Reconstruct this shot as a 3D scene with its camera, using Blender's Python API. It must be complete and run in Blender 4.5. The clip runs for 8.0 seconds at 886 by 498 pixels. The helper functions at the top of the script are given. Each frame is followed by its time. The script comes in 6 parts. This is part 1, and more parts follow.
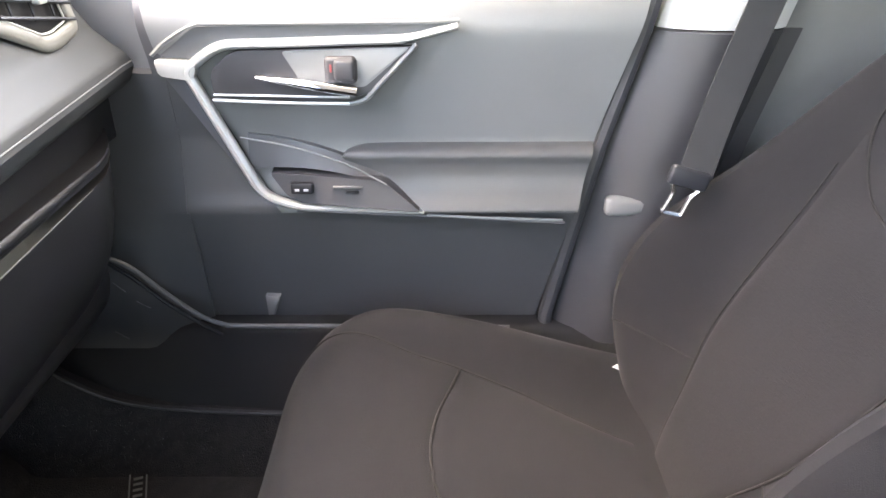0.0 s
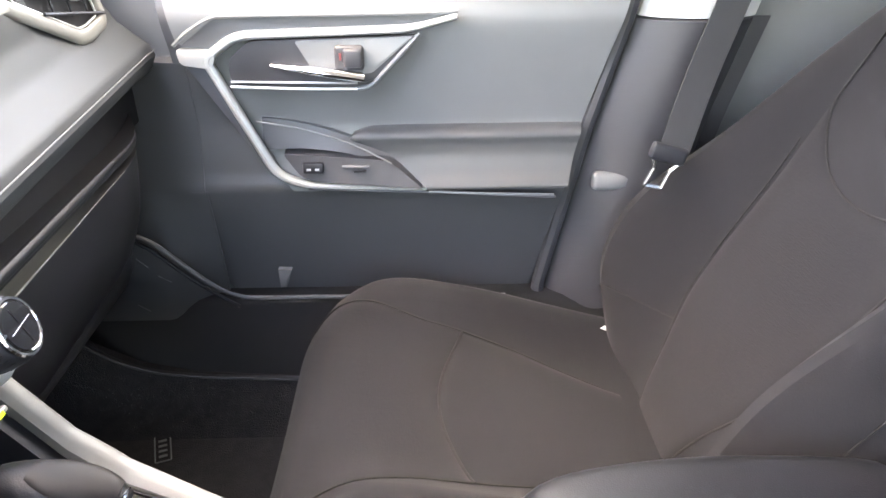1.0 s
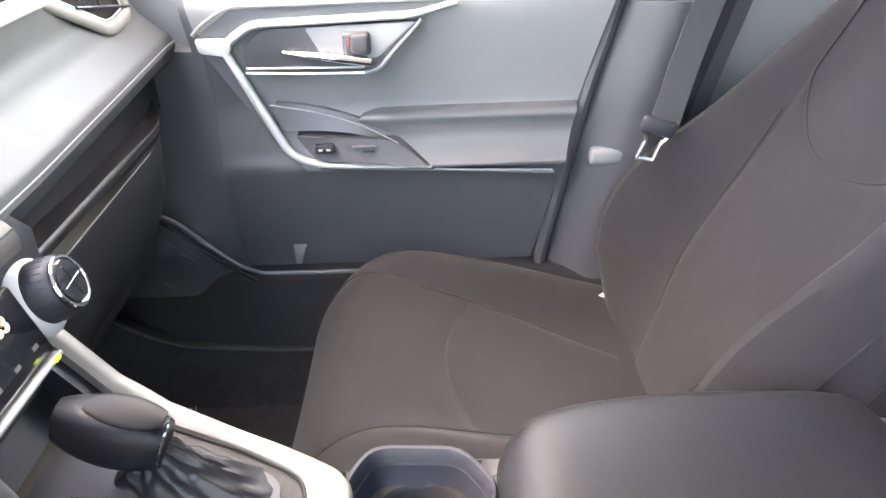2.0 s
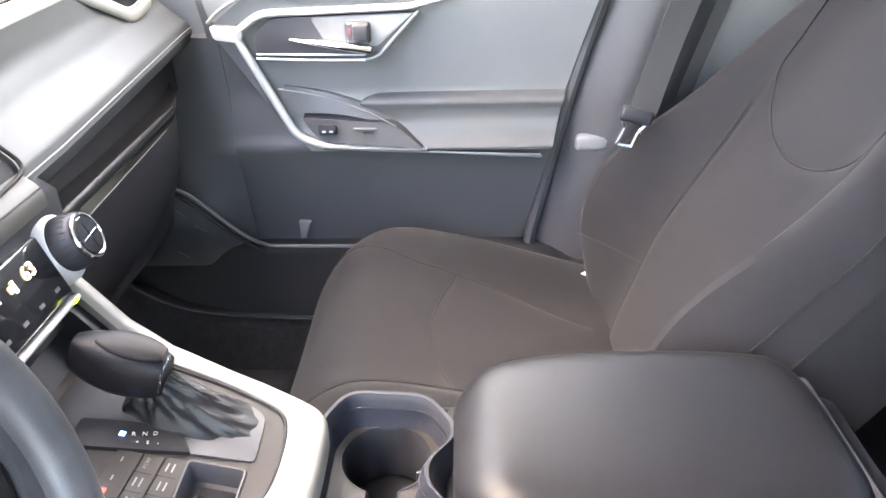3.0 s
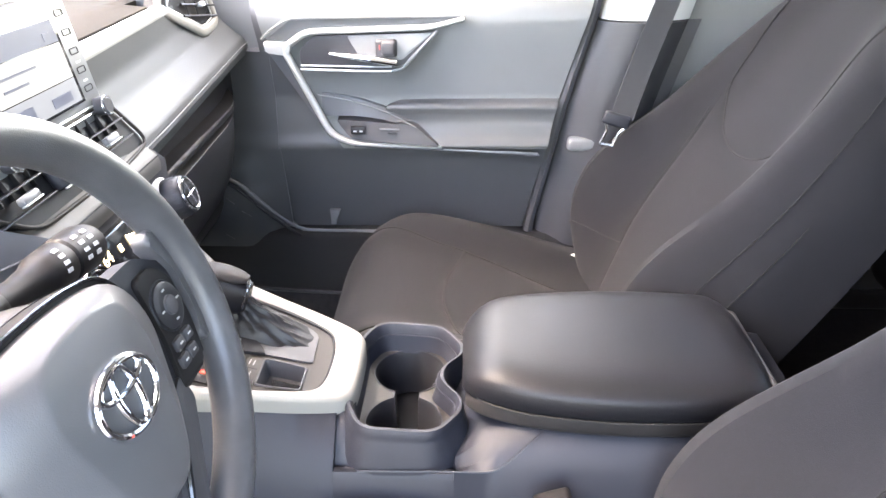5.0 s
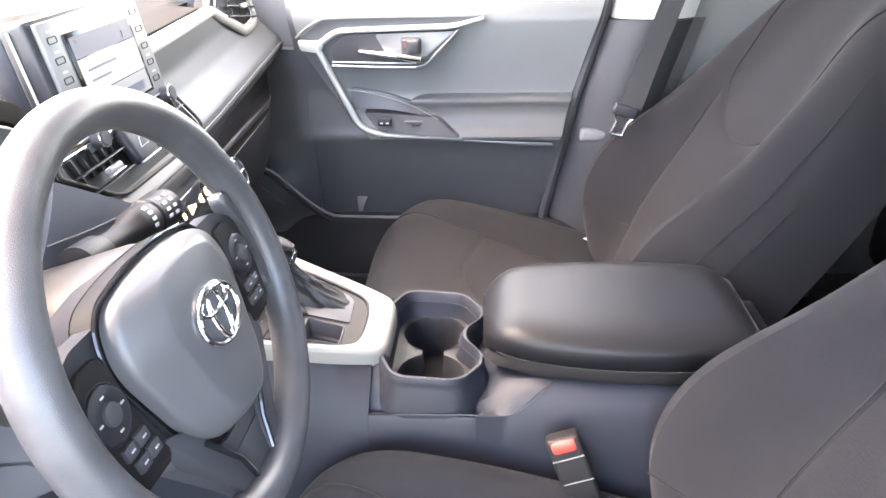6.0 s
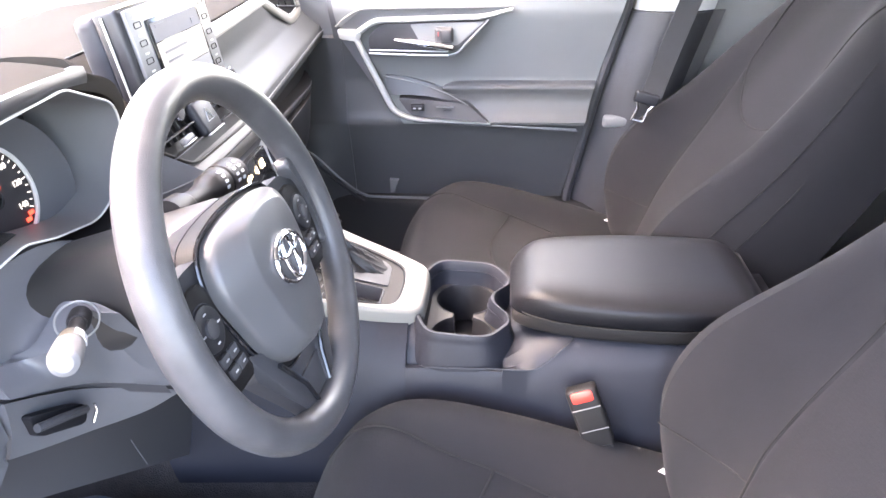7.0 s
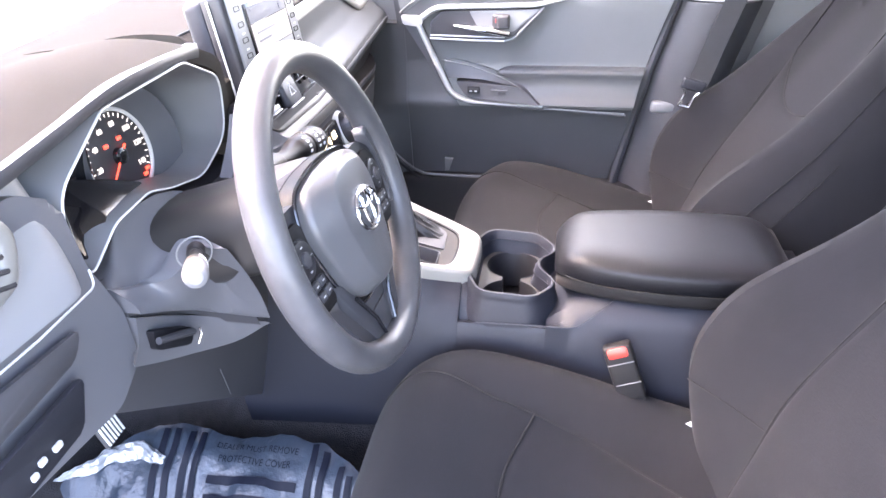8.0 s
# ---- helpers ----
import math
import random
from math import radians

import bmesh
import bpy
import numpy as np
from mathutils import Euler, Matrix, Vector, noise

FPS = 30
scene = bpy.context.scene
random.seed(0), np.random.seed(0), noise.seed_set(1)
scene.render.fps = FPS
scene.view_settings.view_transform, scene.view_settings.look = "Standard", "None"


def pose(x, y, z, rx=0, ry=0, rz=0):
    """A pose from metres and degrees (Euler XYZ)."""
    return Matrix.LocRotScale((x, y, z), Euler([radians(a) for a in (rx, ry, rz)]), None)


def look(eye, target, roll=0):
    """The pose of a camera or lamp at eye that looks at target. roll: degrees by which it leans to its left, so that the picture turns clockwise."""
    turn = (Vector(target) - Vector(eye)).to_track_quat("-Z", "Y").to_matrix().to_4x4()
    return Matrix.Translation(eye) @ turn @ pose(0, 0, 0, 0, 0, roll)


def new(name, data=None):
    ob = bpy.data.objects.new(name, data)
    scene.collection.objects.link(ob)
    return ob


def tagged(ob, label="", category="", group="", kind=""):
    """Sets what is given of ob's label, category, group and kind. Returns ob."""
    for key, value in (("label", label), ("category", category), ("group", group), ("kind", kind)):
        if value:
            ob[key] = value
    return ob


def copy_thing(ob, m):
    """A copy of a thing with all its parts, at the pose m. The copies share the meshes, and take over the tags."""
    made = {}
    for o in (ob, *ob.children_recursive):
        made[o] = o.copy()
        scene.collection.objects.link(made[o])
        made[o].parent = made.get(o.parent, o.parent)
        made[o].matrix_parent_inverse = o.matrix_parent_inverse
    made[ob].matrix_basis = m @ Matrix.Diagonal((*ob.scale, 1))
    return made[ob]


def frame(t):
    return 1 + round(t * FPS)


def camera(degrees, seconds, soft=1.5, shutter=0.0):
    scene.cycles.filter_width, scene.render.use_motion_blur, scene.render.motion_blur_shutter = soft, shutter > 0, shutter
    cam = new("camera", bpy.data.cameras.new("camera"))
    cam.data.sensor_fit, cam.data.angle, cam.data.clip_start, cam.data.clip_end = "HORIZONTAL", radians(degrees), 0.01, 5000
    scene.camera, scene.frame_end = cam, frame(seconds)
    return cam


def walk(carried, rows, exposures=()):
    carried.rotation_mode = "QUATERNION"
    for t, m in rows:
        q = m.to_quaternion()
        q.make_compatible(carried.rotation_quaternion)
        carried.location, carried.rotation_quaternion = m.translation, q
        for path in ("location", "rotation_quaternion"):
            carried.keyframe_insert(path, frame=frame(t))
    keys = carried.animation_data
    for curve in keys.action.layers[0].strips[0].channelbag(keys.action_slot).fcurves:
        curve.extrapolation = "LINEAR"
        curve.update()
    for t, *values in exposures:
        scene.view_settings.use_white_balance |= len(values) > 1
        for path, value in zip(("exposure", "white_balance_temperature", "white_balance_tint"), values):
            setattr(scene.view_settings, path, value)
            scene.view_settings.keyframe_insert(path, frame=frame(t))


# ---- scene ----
cam = camera(64.7, 8.0)
METRES, EYE, TILT, LEAN, TURN = 0.79, 0.85, -27.0, 0.0, 0.0
ROWS = [
    (0.0, 0.0, 0.0, 0.0, 0.0, 0.0, 0.0),
    (0.5, -0.0138, -0.0559, -0.007, -0.97, -0.63, -0.35),
    (1.0, -0.0316, -0.1042, -0.0196, -1.26, -1.31, 0.82),
    (1.5, -0.0402, -0.1422, -0.0383, -1.09, -1.56, 1.84),
    (3.0, 0.0422, -0.284, -0.0782, 1.61, -2.73, 0.46),
    (3.5, 0.0482, -0.3405, -0.0964, 2.36, -2.31, -0.37),
    (4.0, 0.0451, -0.4082, -0.1211, 2.31, -1.82, -0.58),
    (4.5, 0.0408, -0.4814, -0.1427, 1.91, -1.26, -0.43),
    (6.0, 0.0314, -0.6777, -0.2165, 3.42, -0.58, -0.55),
    (6.5, 0.0257, -0.737, -0.2389, 4.3, -0.74, -0.74),
    (7.0, 0.0201, -0.7903, -0.2566, 5.14, -1.17, -1.42),
    (7.5, 0.0223, -0.8384, -0.2795, 6.65, -1.7, -2.58),
    (8.0, 0.0235, -0.9196, -0.2974, 8.99, -2.24, -3.21),
]
walk(cam, [(t, pose(0.0, -0.223, EYE, TILT, LEAN, TURN) @ pose(METRES * x, METRES * y, METRES * z, 90 + pitch, roll, yaw)) for t, x, y, z, yaw, pitch, roll in ROWS],
     exposures=[(0.0, 4.65, 8200, 13), (3.0, 5.1, 7850, 13), (6.5, 4.90, 7850, 17), (8.0, 4.95, 7350, 22)])

# ---------------------------------------------------------------- light
world = bpy.data.worlds.new("sky")
scene.world = world
world.use_nodes = True
wn, wl = world.node_tree.nodes, world.node_tree.links
sky = wn.new("ShaderNodeTexSky")
sky.sky_type = "NISHITA"
sky.sun_disc = False
SUN_UP, SUN_ROUND = radians(57), radians(-88)
sky.sun_elevation, sky.sun_rotation = SUN_UP, SUN_ROUND
sky.dust_density = 2.0
wl.new(sky.outputs["Color"], wn["Background"].inputs["Color"])
wn["Background"].inputs["Strength"].default_value = 0.15
sun = new("sun", bpy.data.lights.new("sun", "SUN"))
sun.data.energy, sun.data.angle, sun.data.color = 0.05, radians(28), (1.0, 0.92, 0.80)
sun.matrix_world = look((math.cos(SUN_UP) * math.sin(SUN_ROUND), math.cos(SUN_UP) * math.cos(SUN_ROUND), math.sin(SUN_UP)), (0, 0, 0))


def window_light(name, eye, target, wide, high, watts, color):
    """The bright yard outside, let in through a window's opening."""
    lamp = bpy.data.lights.new(name, "AREA")
    lamp.shape, lamp.size, lamp.size_y, lamp.energy, lamp.color = "RECTANGLE", wide, high, watts, color
    ob = new(name, lamp)
    ob.matrix_world = look(eye, target)
    return ob


window_light("passenger_window_light", (-0.08, 0.715, 0.99), (0.02, 0.15, 0.50), 0.62, 0.32, 0.30, (1.0, 0.99, 0.95))

# ---------------------------------------------------------------- materials


def mat(name, col, rough=0.6, metal=0.0, grain=900.0, bump=0.15, vary=0.12, blotch=7.0, spec=0.5, coat=0.0, sheen=0.0, dist=0.0004):
    m = bpy.data.materials.new(name)
    m.use_nodes = True
    n, l = m.node_tree.nodes, m.node_tree.links
    b = n["Principled BSDF"]
    tc = n.new("ShaderNodeTexCoord")
    big = n.new("ShaderNodeTexNoise")
    big.inputs["Scale"].default_value, big.inputs["Detail"].default_value = blotch, 5.0
    fine = n.new("ShaderNodeTexNoise")
    fine.inputs["Scale"].default_value, fine.inputs["Detail"].default_value = grain, 2.0
    l.new(tc.outputs["Object"], big.inputs["Vector"])
    l.new(tc.outputs["Object"], fine.inputs["Vector"])
    mix = n.new("ShaderNodeMix")
    mix.data_type = "RGBA"
    mix.inputs["A"].default_value = (*[max(c * (1 - vary), 0) for c in col], 1)
    mix.inputs["B"].default_value = (*[min(c * (1 + vary), 1) for c in col], 1)
    l.new(big.outputs["Fac"], mix.inputs["Factor"])
    l.new(mix.outputs["Result"], b.inputs["Base Color"])
    rr = n.new("ShaderNodeMapRange")
    rr.inputs["To Min"].default_value, rr.inputs["To Max"].default_value = max(rough - 0.08, 0.02), min(rough + 0.08, 1)
    l.new(big.outputs["Fac"], rr.inputs["Value"])
    l.new(rr.outputs["Result"], b.inputs["Roughness"])
    if bump > 0:
        bp = n.new("ShaderNodeBump")
        bp.inputs["Strength"].default_value, bp.inputs["Distance"].default_value = bump, dist
        l.new(fine.outputs["Fac"], bp.inputs["Height"])
        l.new(bp.outputs["Normal"], b.inputs["Normal"])
    b.inputs["Metallic"].default_value = metal
    b.inputs["Specular IOR Level"].default_value = spec
    b.inputs["Coat Weight"].default_value = coat
    b.inputs["Sheen Weight"].default_value = sheen
    return m


def weave(name, col, scale=420.0, depth=0.5, vary=0.15):
    """Woven cloth: two crossed, stretched grains for the threads, noise for wear."""
    m = mat(name, col, rough=0.92, grain=1500, bump=0.0, vary=vary, blotch=9, spec=0.12, sheen=0.04)
    n, l = m.node_tree.nodes, m.node_tree.links
    tc = n.new("ShaderNodeTexCoord")
    hs = []
    for stretch in ((1.0, 0.16, 0.16), (0.16, 1.0, 1.0)):
        mp = n.new("ShaderNodeMapping")
        mp.inputs["Scale"].default_value = stretch
        w = n.new("ShaderNodeTexNoise")
        w.inputs["Scale"].default_value, w.inputs["Detail"].default_value = scale * 2.2, 2.0
        l.new(tc.outputs["Object"], mp.inputs["Vector"])
        l.new(mp.outputs["Vector"], w.inputs["Vector"])
        hs.append(w)
    mx = n.new("ShaderNodeMath")
    mx.operation = "MULTIPLY"
    l.new(hs[0].outputs["Fac"], mx.inputs[0])
    l.new(hs[1].outputs["Fac"], mx.inputs[1])
    bp = n.new("ShaderNodeBump")
    bp.inputs["Strength"].default_value, bp.inputs["Distance"].default_value = depth, 0.0006
    l.new(mx.outputs["Value"], bp.inputs["Height"])
    l.new(bp.outputs["Normal"], n["Principled BSDF"].inputs["Normal"])
    return m


def glow(name, col, strength):
    m = bpy.data.materials.new(name)
    m.use_nodes = True
    b = m.node_tree.nodes["Principled BSDF"]
    b.inputs["Base Color"].default_value = (*[c * 0.04 for c in col], 1)
    b.inputs["Emission Color"].default_value = (*col, 1)
    b.inputs["Emission Strength"].default_value = strength
    return m


def glass_mat(name, tint=(1, 1, 1), rough=0.0):
    m = bpy.data.materials.new(name)
    m.use_nodes = True
    b = m.node_tree.nodes["Principled BSDF"]
    b.inputs["Base Color"].default_value = (*tint, 1)
    b.inputs["Transmission Weight"].default_value = 1.0
    b.inputs["Roughness"].default_value = rough
    b.inputs["IOR"].default_value = 1.1
    return m


# blue share of the base colour stands in for reflected sky
PLASTIC = mat("charcoal plastic", (0.0165, 0.0170, 0.0215), 0.48, grain=1400, bump=0.25, spec=0.42)
PLASTIC_SOFT = mat("soft dash skin", (0.15, 0.15, 0.152), 0.42, grain=1100, bump=0.3)
DASH_PAD = mat("padded dash skin", (0.042, 0.0445, 0.0465), 0.50, grain=1000, bump=0.35, spec=0.35)
BRONZE = mat("worn bronze-grey ring", (0.11, 0.095, 0.075), 0.35, metal=0.4, grain=900, bump=0.3, vary=0.4, blotch=90)
STALK = mat("stalk black", (0.016, 0.0145, 0.0145), 0.48, bump=0.1, spec=0.18)
INDICATOR = mat("black indicator face", (0.012, 0.012, 0.014), 0.5, bump=0.0, spec=0.2)
DASH_TOP = mat("brown-grey dash top", (0.0330, 0.0298, 0.0268), 0.85, grain=900, bump=0.35, vary=0.15, spec=0.03)
MATT_BLACK = mat("matt black sill", (0.018, 0.0175, 0.019), 0.75, grain=1200, bump=0.3, vary=0.2, spec=0.15)
BLACK = mat("footwell black plastic", (0.020, 0.0195, 0.022), 0.40, grain=1200, bump=0.2, vary=0.2)
PLASTIC_MID = mat("mid grey plastic", (0.105, 0.106, 0.114), 0.32, grain=1300, bump=0.25)
BINNACLE = mat("binnacle skin", (0.19, 0.19, 0.197), 0.5, grain=1300, bump=0.2)
DOOR_LOW = mat("dark lower door skin", (0.066, 0.066, 0.069), 0.36, grain=1100, bump=0.3)
DOOR_MID = mat("dark door pull skin", (0.095, 0.096, 0.098), 0.36, grain=1100, bump=0.3)
DOOR_ARM = mat("dark armrest vinyl", (0.078, 0.079, 0.081), 0.42, grain=900, bump=0.35)
PLASTIC_DOOR = mat("door skin", (0.165, 0.168, 0.168), 0.36, grain=1100, bump=0.3)
PLASTIC_DARK = mat("black plastic", (0.046, 0.045, 0.049), 0.5, grain=1400, bump=0.2)
PLASTIC_BROWN = mat("dark brown-grey plate", (0.031, 0.027, 0.0245), 0.55, grain=1600, bump=0.15, spec=0.25)
RIM = mat("worn grey rim skin", (0.069, 0.0675, 0.070), 0.33, grain=1200, bump=0.5, vary=0.42, blotch=32)
HUB = mat("hub skin", (0.090, 0.089, 0.091), 0.34, grain=1300, bump=0.3)
# black plastic, its blue put in for sky reflected from the open door
CONSOLE = mat("black console plastic with sky tint", (0.0135, 0.0143, 0.0205), 0.55, grain=1400, bump=0.3, spec=0.32)
CUP_BLACK = mat("black well lining", (0.010, 0.010, 0.012), 0.5, grain=1300, bump=0.2, spec=0.3)
BOOT = mat("soft boot leather", (0.0085, 0.0083, 0.0095), 0.42, grain=900, bump=0.3, spec=0.35, vary=0.2)
LEATHER = mat("black vinyl", (0.0066, 0.0065, 0.0080), 0.42, grain=700, bump=0.4, spec=0.25, vary=0.15, dist=0.0005)
FABRIC = weave("woven seat cloth", (0.0142, 0.0138, 0.0156), depth=0.7, vary=0.2)
FABRIC_SIDE = weave("plain seat cloth", (0.0138, 0.0135, 0.0154), scale=700, depth=0.5, vary=0.2)
THREAD = mat("dark thread", (0.0045, 0.004, 0.004), 0.9, bump=0.0)
PIPING = mat("pale edge piping", (0.15, 0.145, 0.145), 0.8, bump=0.0)
SCUFF = mat("pale scuff", (0.085, 0.077, 0.072), 0.9, bump=0.0)
SILVER = mat("satin silver paint", (0.62, 0.62, 0.60), 0.32, metal=0.55, grain=2000, bump=0.05, vary=0.05)
IVORY = mat("pale silver paint", (0.190, 0.184, 0.170), 0.46, metal=0.15, grain=2000, bump=0.05, vary=0.05)
CHROME = mat("chrome", (0.85, 0.85, 0.86), 0.08, metal=1.0, bump=0.0, vary=0.02)
STEEL = mat("bright steel", (0.7, 0.7, 0.7), 0.25, metal=1.0, bump=0.0, vary=0.05)
GLOSS = mat("gloss black", (0.015, 0.015, 0.017), 0.12, bump=0.0, coat=0.5)
CARPET = mat("black carpet", (0.034, 0.032, 0.034), 0.98, grain=500, bump=1.0, vary=0.35, blotch=60, spec=0.1, dist=0.003)
WEBBING = mat("seat belt webbing", (0.030, 0.030, 0.032), 0.8, grain=900, bump=0.4)
PILLAR_LIGHT = mat("light grey pillar trim", (0.62, 0.62, 0.60), 0.6, grain=900, bump=0.2, vary=0.04)
HEADLINER = mat("light headliner", (0.55, 0.54, 0.52), 0.95, grain=900, bump=0.4, vary=0.05)
RED = mat("red button", (0.65, 0.05, 0.035), 0.4, bump=0.0, vary=0.05)
RED_DARK = mat("red lock mark", (0.30, 0.05, 0.05), 0.5, bump=0.0)
PRINT = mat("pale grey print", (0.20, 0.195, 0.19), 0.6, bump=0.0, vary=0.05)
WHITE = mat("white print", (0.45, 0.45, 0.45), 0.6, bump=0.0, vary=0.03)
GREYPRINT = mat("grey print", (0.13, 0.13, 0.135), 0.6, bump=0.0, vary=0.03)
BONNET = mat("blue-grey bonnet", (0.030, 0.032, 0.038), 0.3, bump=0.0, vary=0.1)
# white that carries the glare at the windscreen base
COWL_GLARE = mat("white cowl glare", (0.72, 0.72, 0.72), 0.25, bump=0.0, coat=0.6, vary=0.03)
ASPHALT = mat("asphalt", (0.12, 0.118, 0.115), 0.95, grain=90, bump=0.8, vary=0.3, blotch=1.5, dist=0.01)
BEZEL = mat("grey screen bezel", (0.20, 0.202, 0.203), 0.35, metal=0.2, grain=2000, bump=0.05, vary=0.05)
GLASS = glass_mat("window glass")
PRIVACY = glass_mat("tinted rear glass", (0.22, 0.23, 0.24))
SCREEN_BLUE = glow("lit screen pale blue", (0.50, 0.57, 0.70), 0.028)
SCREEN_WHITE = glow("lit screen white", (0.80, 0.84, 0.90), 0.030)
SCREEN_NAVY = glow("lit screen navy", (0.12, 0.16, 0.30), 0.03)
SCREEN_BLACK = mat("dark screen glass", (0.01, 0.01, 0.012), 0.1, bump=0.0)
GAUGE_FACE = mat("dial face", (0.030, 0.028, 0.032), 0.5, bump=0.0)
SHROUD = mat("brown-grey column shroud", (0.032, 0.029, 0.027), 0.40, grain=1300, bump=0.2)
LEDGE = mat("brown-grey padded ledge", (0.075, 0.069, 0.062), 0.5, grain=1000, bump=0.3)
AMBER_LIT = glow("lit amber digits", (1.0, 0.85, 0.55), 0.28)
GREEN_LIT = glow("lit green lamp", (0.6, 1.0, 0.05), 0.16)
BLUE_LIT = glow("lit blue lamp", (0.15, 0.4, 1.0), 0.5)
RED_LIT = glow("lit red lamp", (1.0, 0.08, 0.05), 0.16)
GAUGE_LIT = glow("lit white numerals", (0.9, 0.92, 0.95), 0.10)

# ---------------------------------------------------------------- builders


def part(name, bm, material, parent=None, label="", smooth=True):
    me = bpy.data.meshes.new(name)
    bmesh.ops.recalc_face_normals(bm, faces=bm.faces)
    bm.to_mesh(me)
    bm.free()
    me.materials.append(material)
    if smooth:
        me.shade_smooth()
        me.set_sharp_from_angle(angle=radians(38))
    ob = new(name, me)
    if parent:
        ob.parent = parent
    if label:
        ob["label"] = label
    return ob


def thing(name, label, category, group="", kind=""):
    ob = new(name)
    ob.empty_display_size = 0.05
    return tagged(ob, label, category, group, kind)


def spline(pts, n=8, closed=False):
    """A smooth line through the points."""
    p = [np.array(q, float) for q in pts]
    out, m = [], len(p)
    for i in range(m if closed else m - 1):
        a, b = p[i], p[(i + 1) % m]
        z = p[i - 1] if (closed or i > 0) else 2 * a - b
        c = p[(i + 2) % m] if (closed or i + 2 < m) else 2 * b - a
        for k in range(n):
            t = k / n
            out.append(0.5 * (2 * a + (b - z) * t + (2 * z - 5 * a + 4 * b - c) * t * t + (3 * a - z - 3 * b + c) * t ** 3))
    if not closed:
        out.append(p[-1])
    return out


def rounded(pts, r, n=5, closed=True):
    """The polygon with its corners rounded to radius r (a number, or one for each corner)."""
    p = [np.array(q, float) for q in pts]
    out, m = [], len(p)
    for i in range(m):
        rr = r[i] if isinstance(r, (list, tuple)) else r
        if rr <= 0 or (not closed and i in (0, m - 1)):
            out.append(p[i])
            continue
        a, b = p[i - 1] - p[i], p[(i + 1) % m] - p[i]
        la, lb = np.linalg.norm(a), np.linalg.norm(b)
        d = min(rr, 0.48 * la, 0.48 * lb)
        s, e = p[i] + a / la * d, p[i] + b / lb * d
        for k in range(n + 1):
            t = k / n
            out.append((1 - t) ** 2 * s + 2 * t * (1 - t) * p[i] + t * t * e)
    return out


def loft(rings, closed=True, cap=True):
    bm = bmesh.new()
    rows = [[bm.verts.new(tuple(q)) for q in ring] for ring in rings]
    n = len(rows[0])
    for a, b in zip(rows, rows[1:]):
        for i in range(n if closed else n - 1):
            j = (i + 1) % n
            bm.faces.new((a[i], a[j], b[j], b[i]))
    if cap and closed:
        bm.faces.new(rows[0])
        bm.faces.new(list(reversed(rows[-1])))
    return bm


def sheet(fn, us, vs, thick=0.0, direction=(0, 0, -1)):
    """A surface fn(u, v), closed to a body of the given thickness."""
    bm = bmesh.new()
    d = np.array(direction, float)
    top = [[bm.verts.new(tuple(fn(u, v))) for v in vs] for u in us]
    nu, nv = len(us), len(vs)
    for i in range(nu - 1):
        for j in range(nv - 1):
            bm.faces.new((top[i][j], top[i + 1][j], top[i + 1][j + 1], top[i][j + 1]))
    if thick:
        bot = [[bm.verts.new(tuple(np.array(q.co) + d * thick)) for q in row] for row in top]
        for i in range(nu - 1):
            for j in range(nv - 1):
                bm.faces.new((bot[i][j], bot[i][j + 1], bot[i + 1][j + 1], bot[i + 1][j]))
        for i in range(nu - 1):
            for j in (0, nv - 1):
                bm.faces.new((top[i][j], top[i + 1][j], bot[i + 1][j], bot[i][j]))
        for j in range(nv - 1):
            for i in (0, nu - 1):
                bm.faces.new((top[i][j], top[i][j + 1], bot[i][j + 1], bot[i][j]))
    return bm


def prism(pts, vec, bevel=0.0, seg=2):
    """A flat outline pushed along vec, with rounded edges."""
    bm = bmesh.new()
    v = np.array(vec, float)
    a = [bm.verts.new(tuple(q)) for q in pts]
    b = [bm.verts.new(tuple(np.array(q, float) + v)) for q in pts]
    fa, fb = bm.faces.new(a), bm.faces.new(list(reversed(b)))
    n = len(a)
    for i in range(n):
        j = (i + 1) % n
        bm.faces.new((a[i], b[i], b[j], a[j]))
    if bevel:
        edges = list({e for f in (fa, fb) for e in f.edges})
        bmesh.ops.bevel(bm, geom=edges, offset=bevel, segments=seg, affect="EDGES", profile=0.5, clamp_overlap=True)
    return bm


def box(c, s, r=0.003, seg=2, turn=None):
    bm = bmesh.new()
    bmesh.ops.create_cube(bm, size=1.0, matrix=Matrix.Diagonal((*s, 1)))
    if r:
        bmesh.ops.bevel(bm, geom=bm.edges[:], offset=r, segments=seg, affect="EDGES", profile=0.5, clamp_overlap=True)
    m = Matrix.Translation(c)
    if turn is not None:
        m = m @ turn.to_4x4()
    bmesh.ops.transform(bm, matrix=m, verts=bm.verts)
    return bm


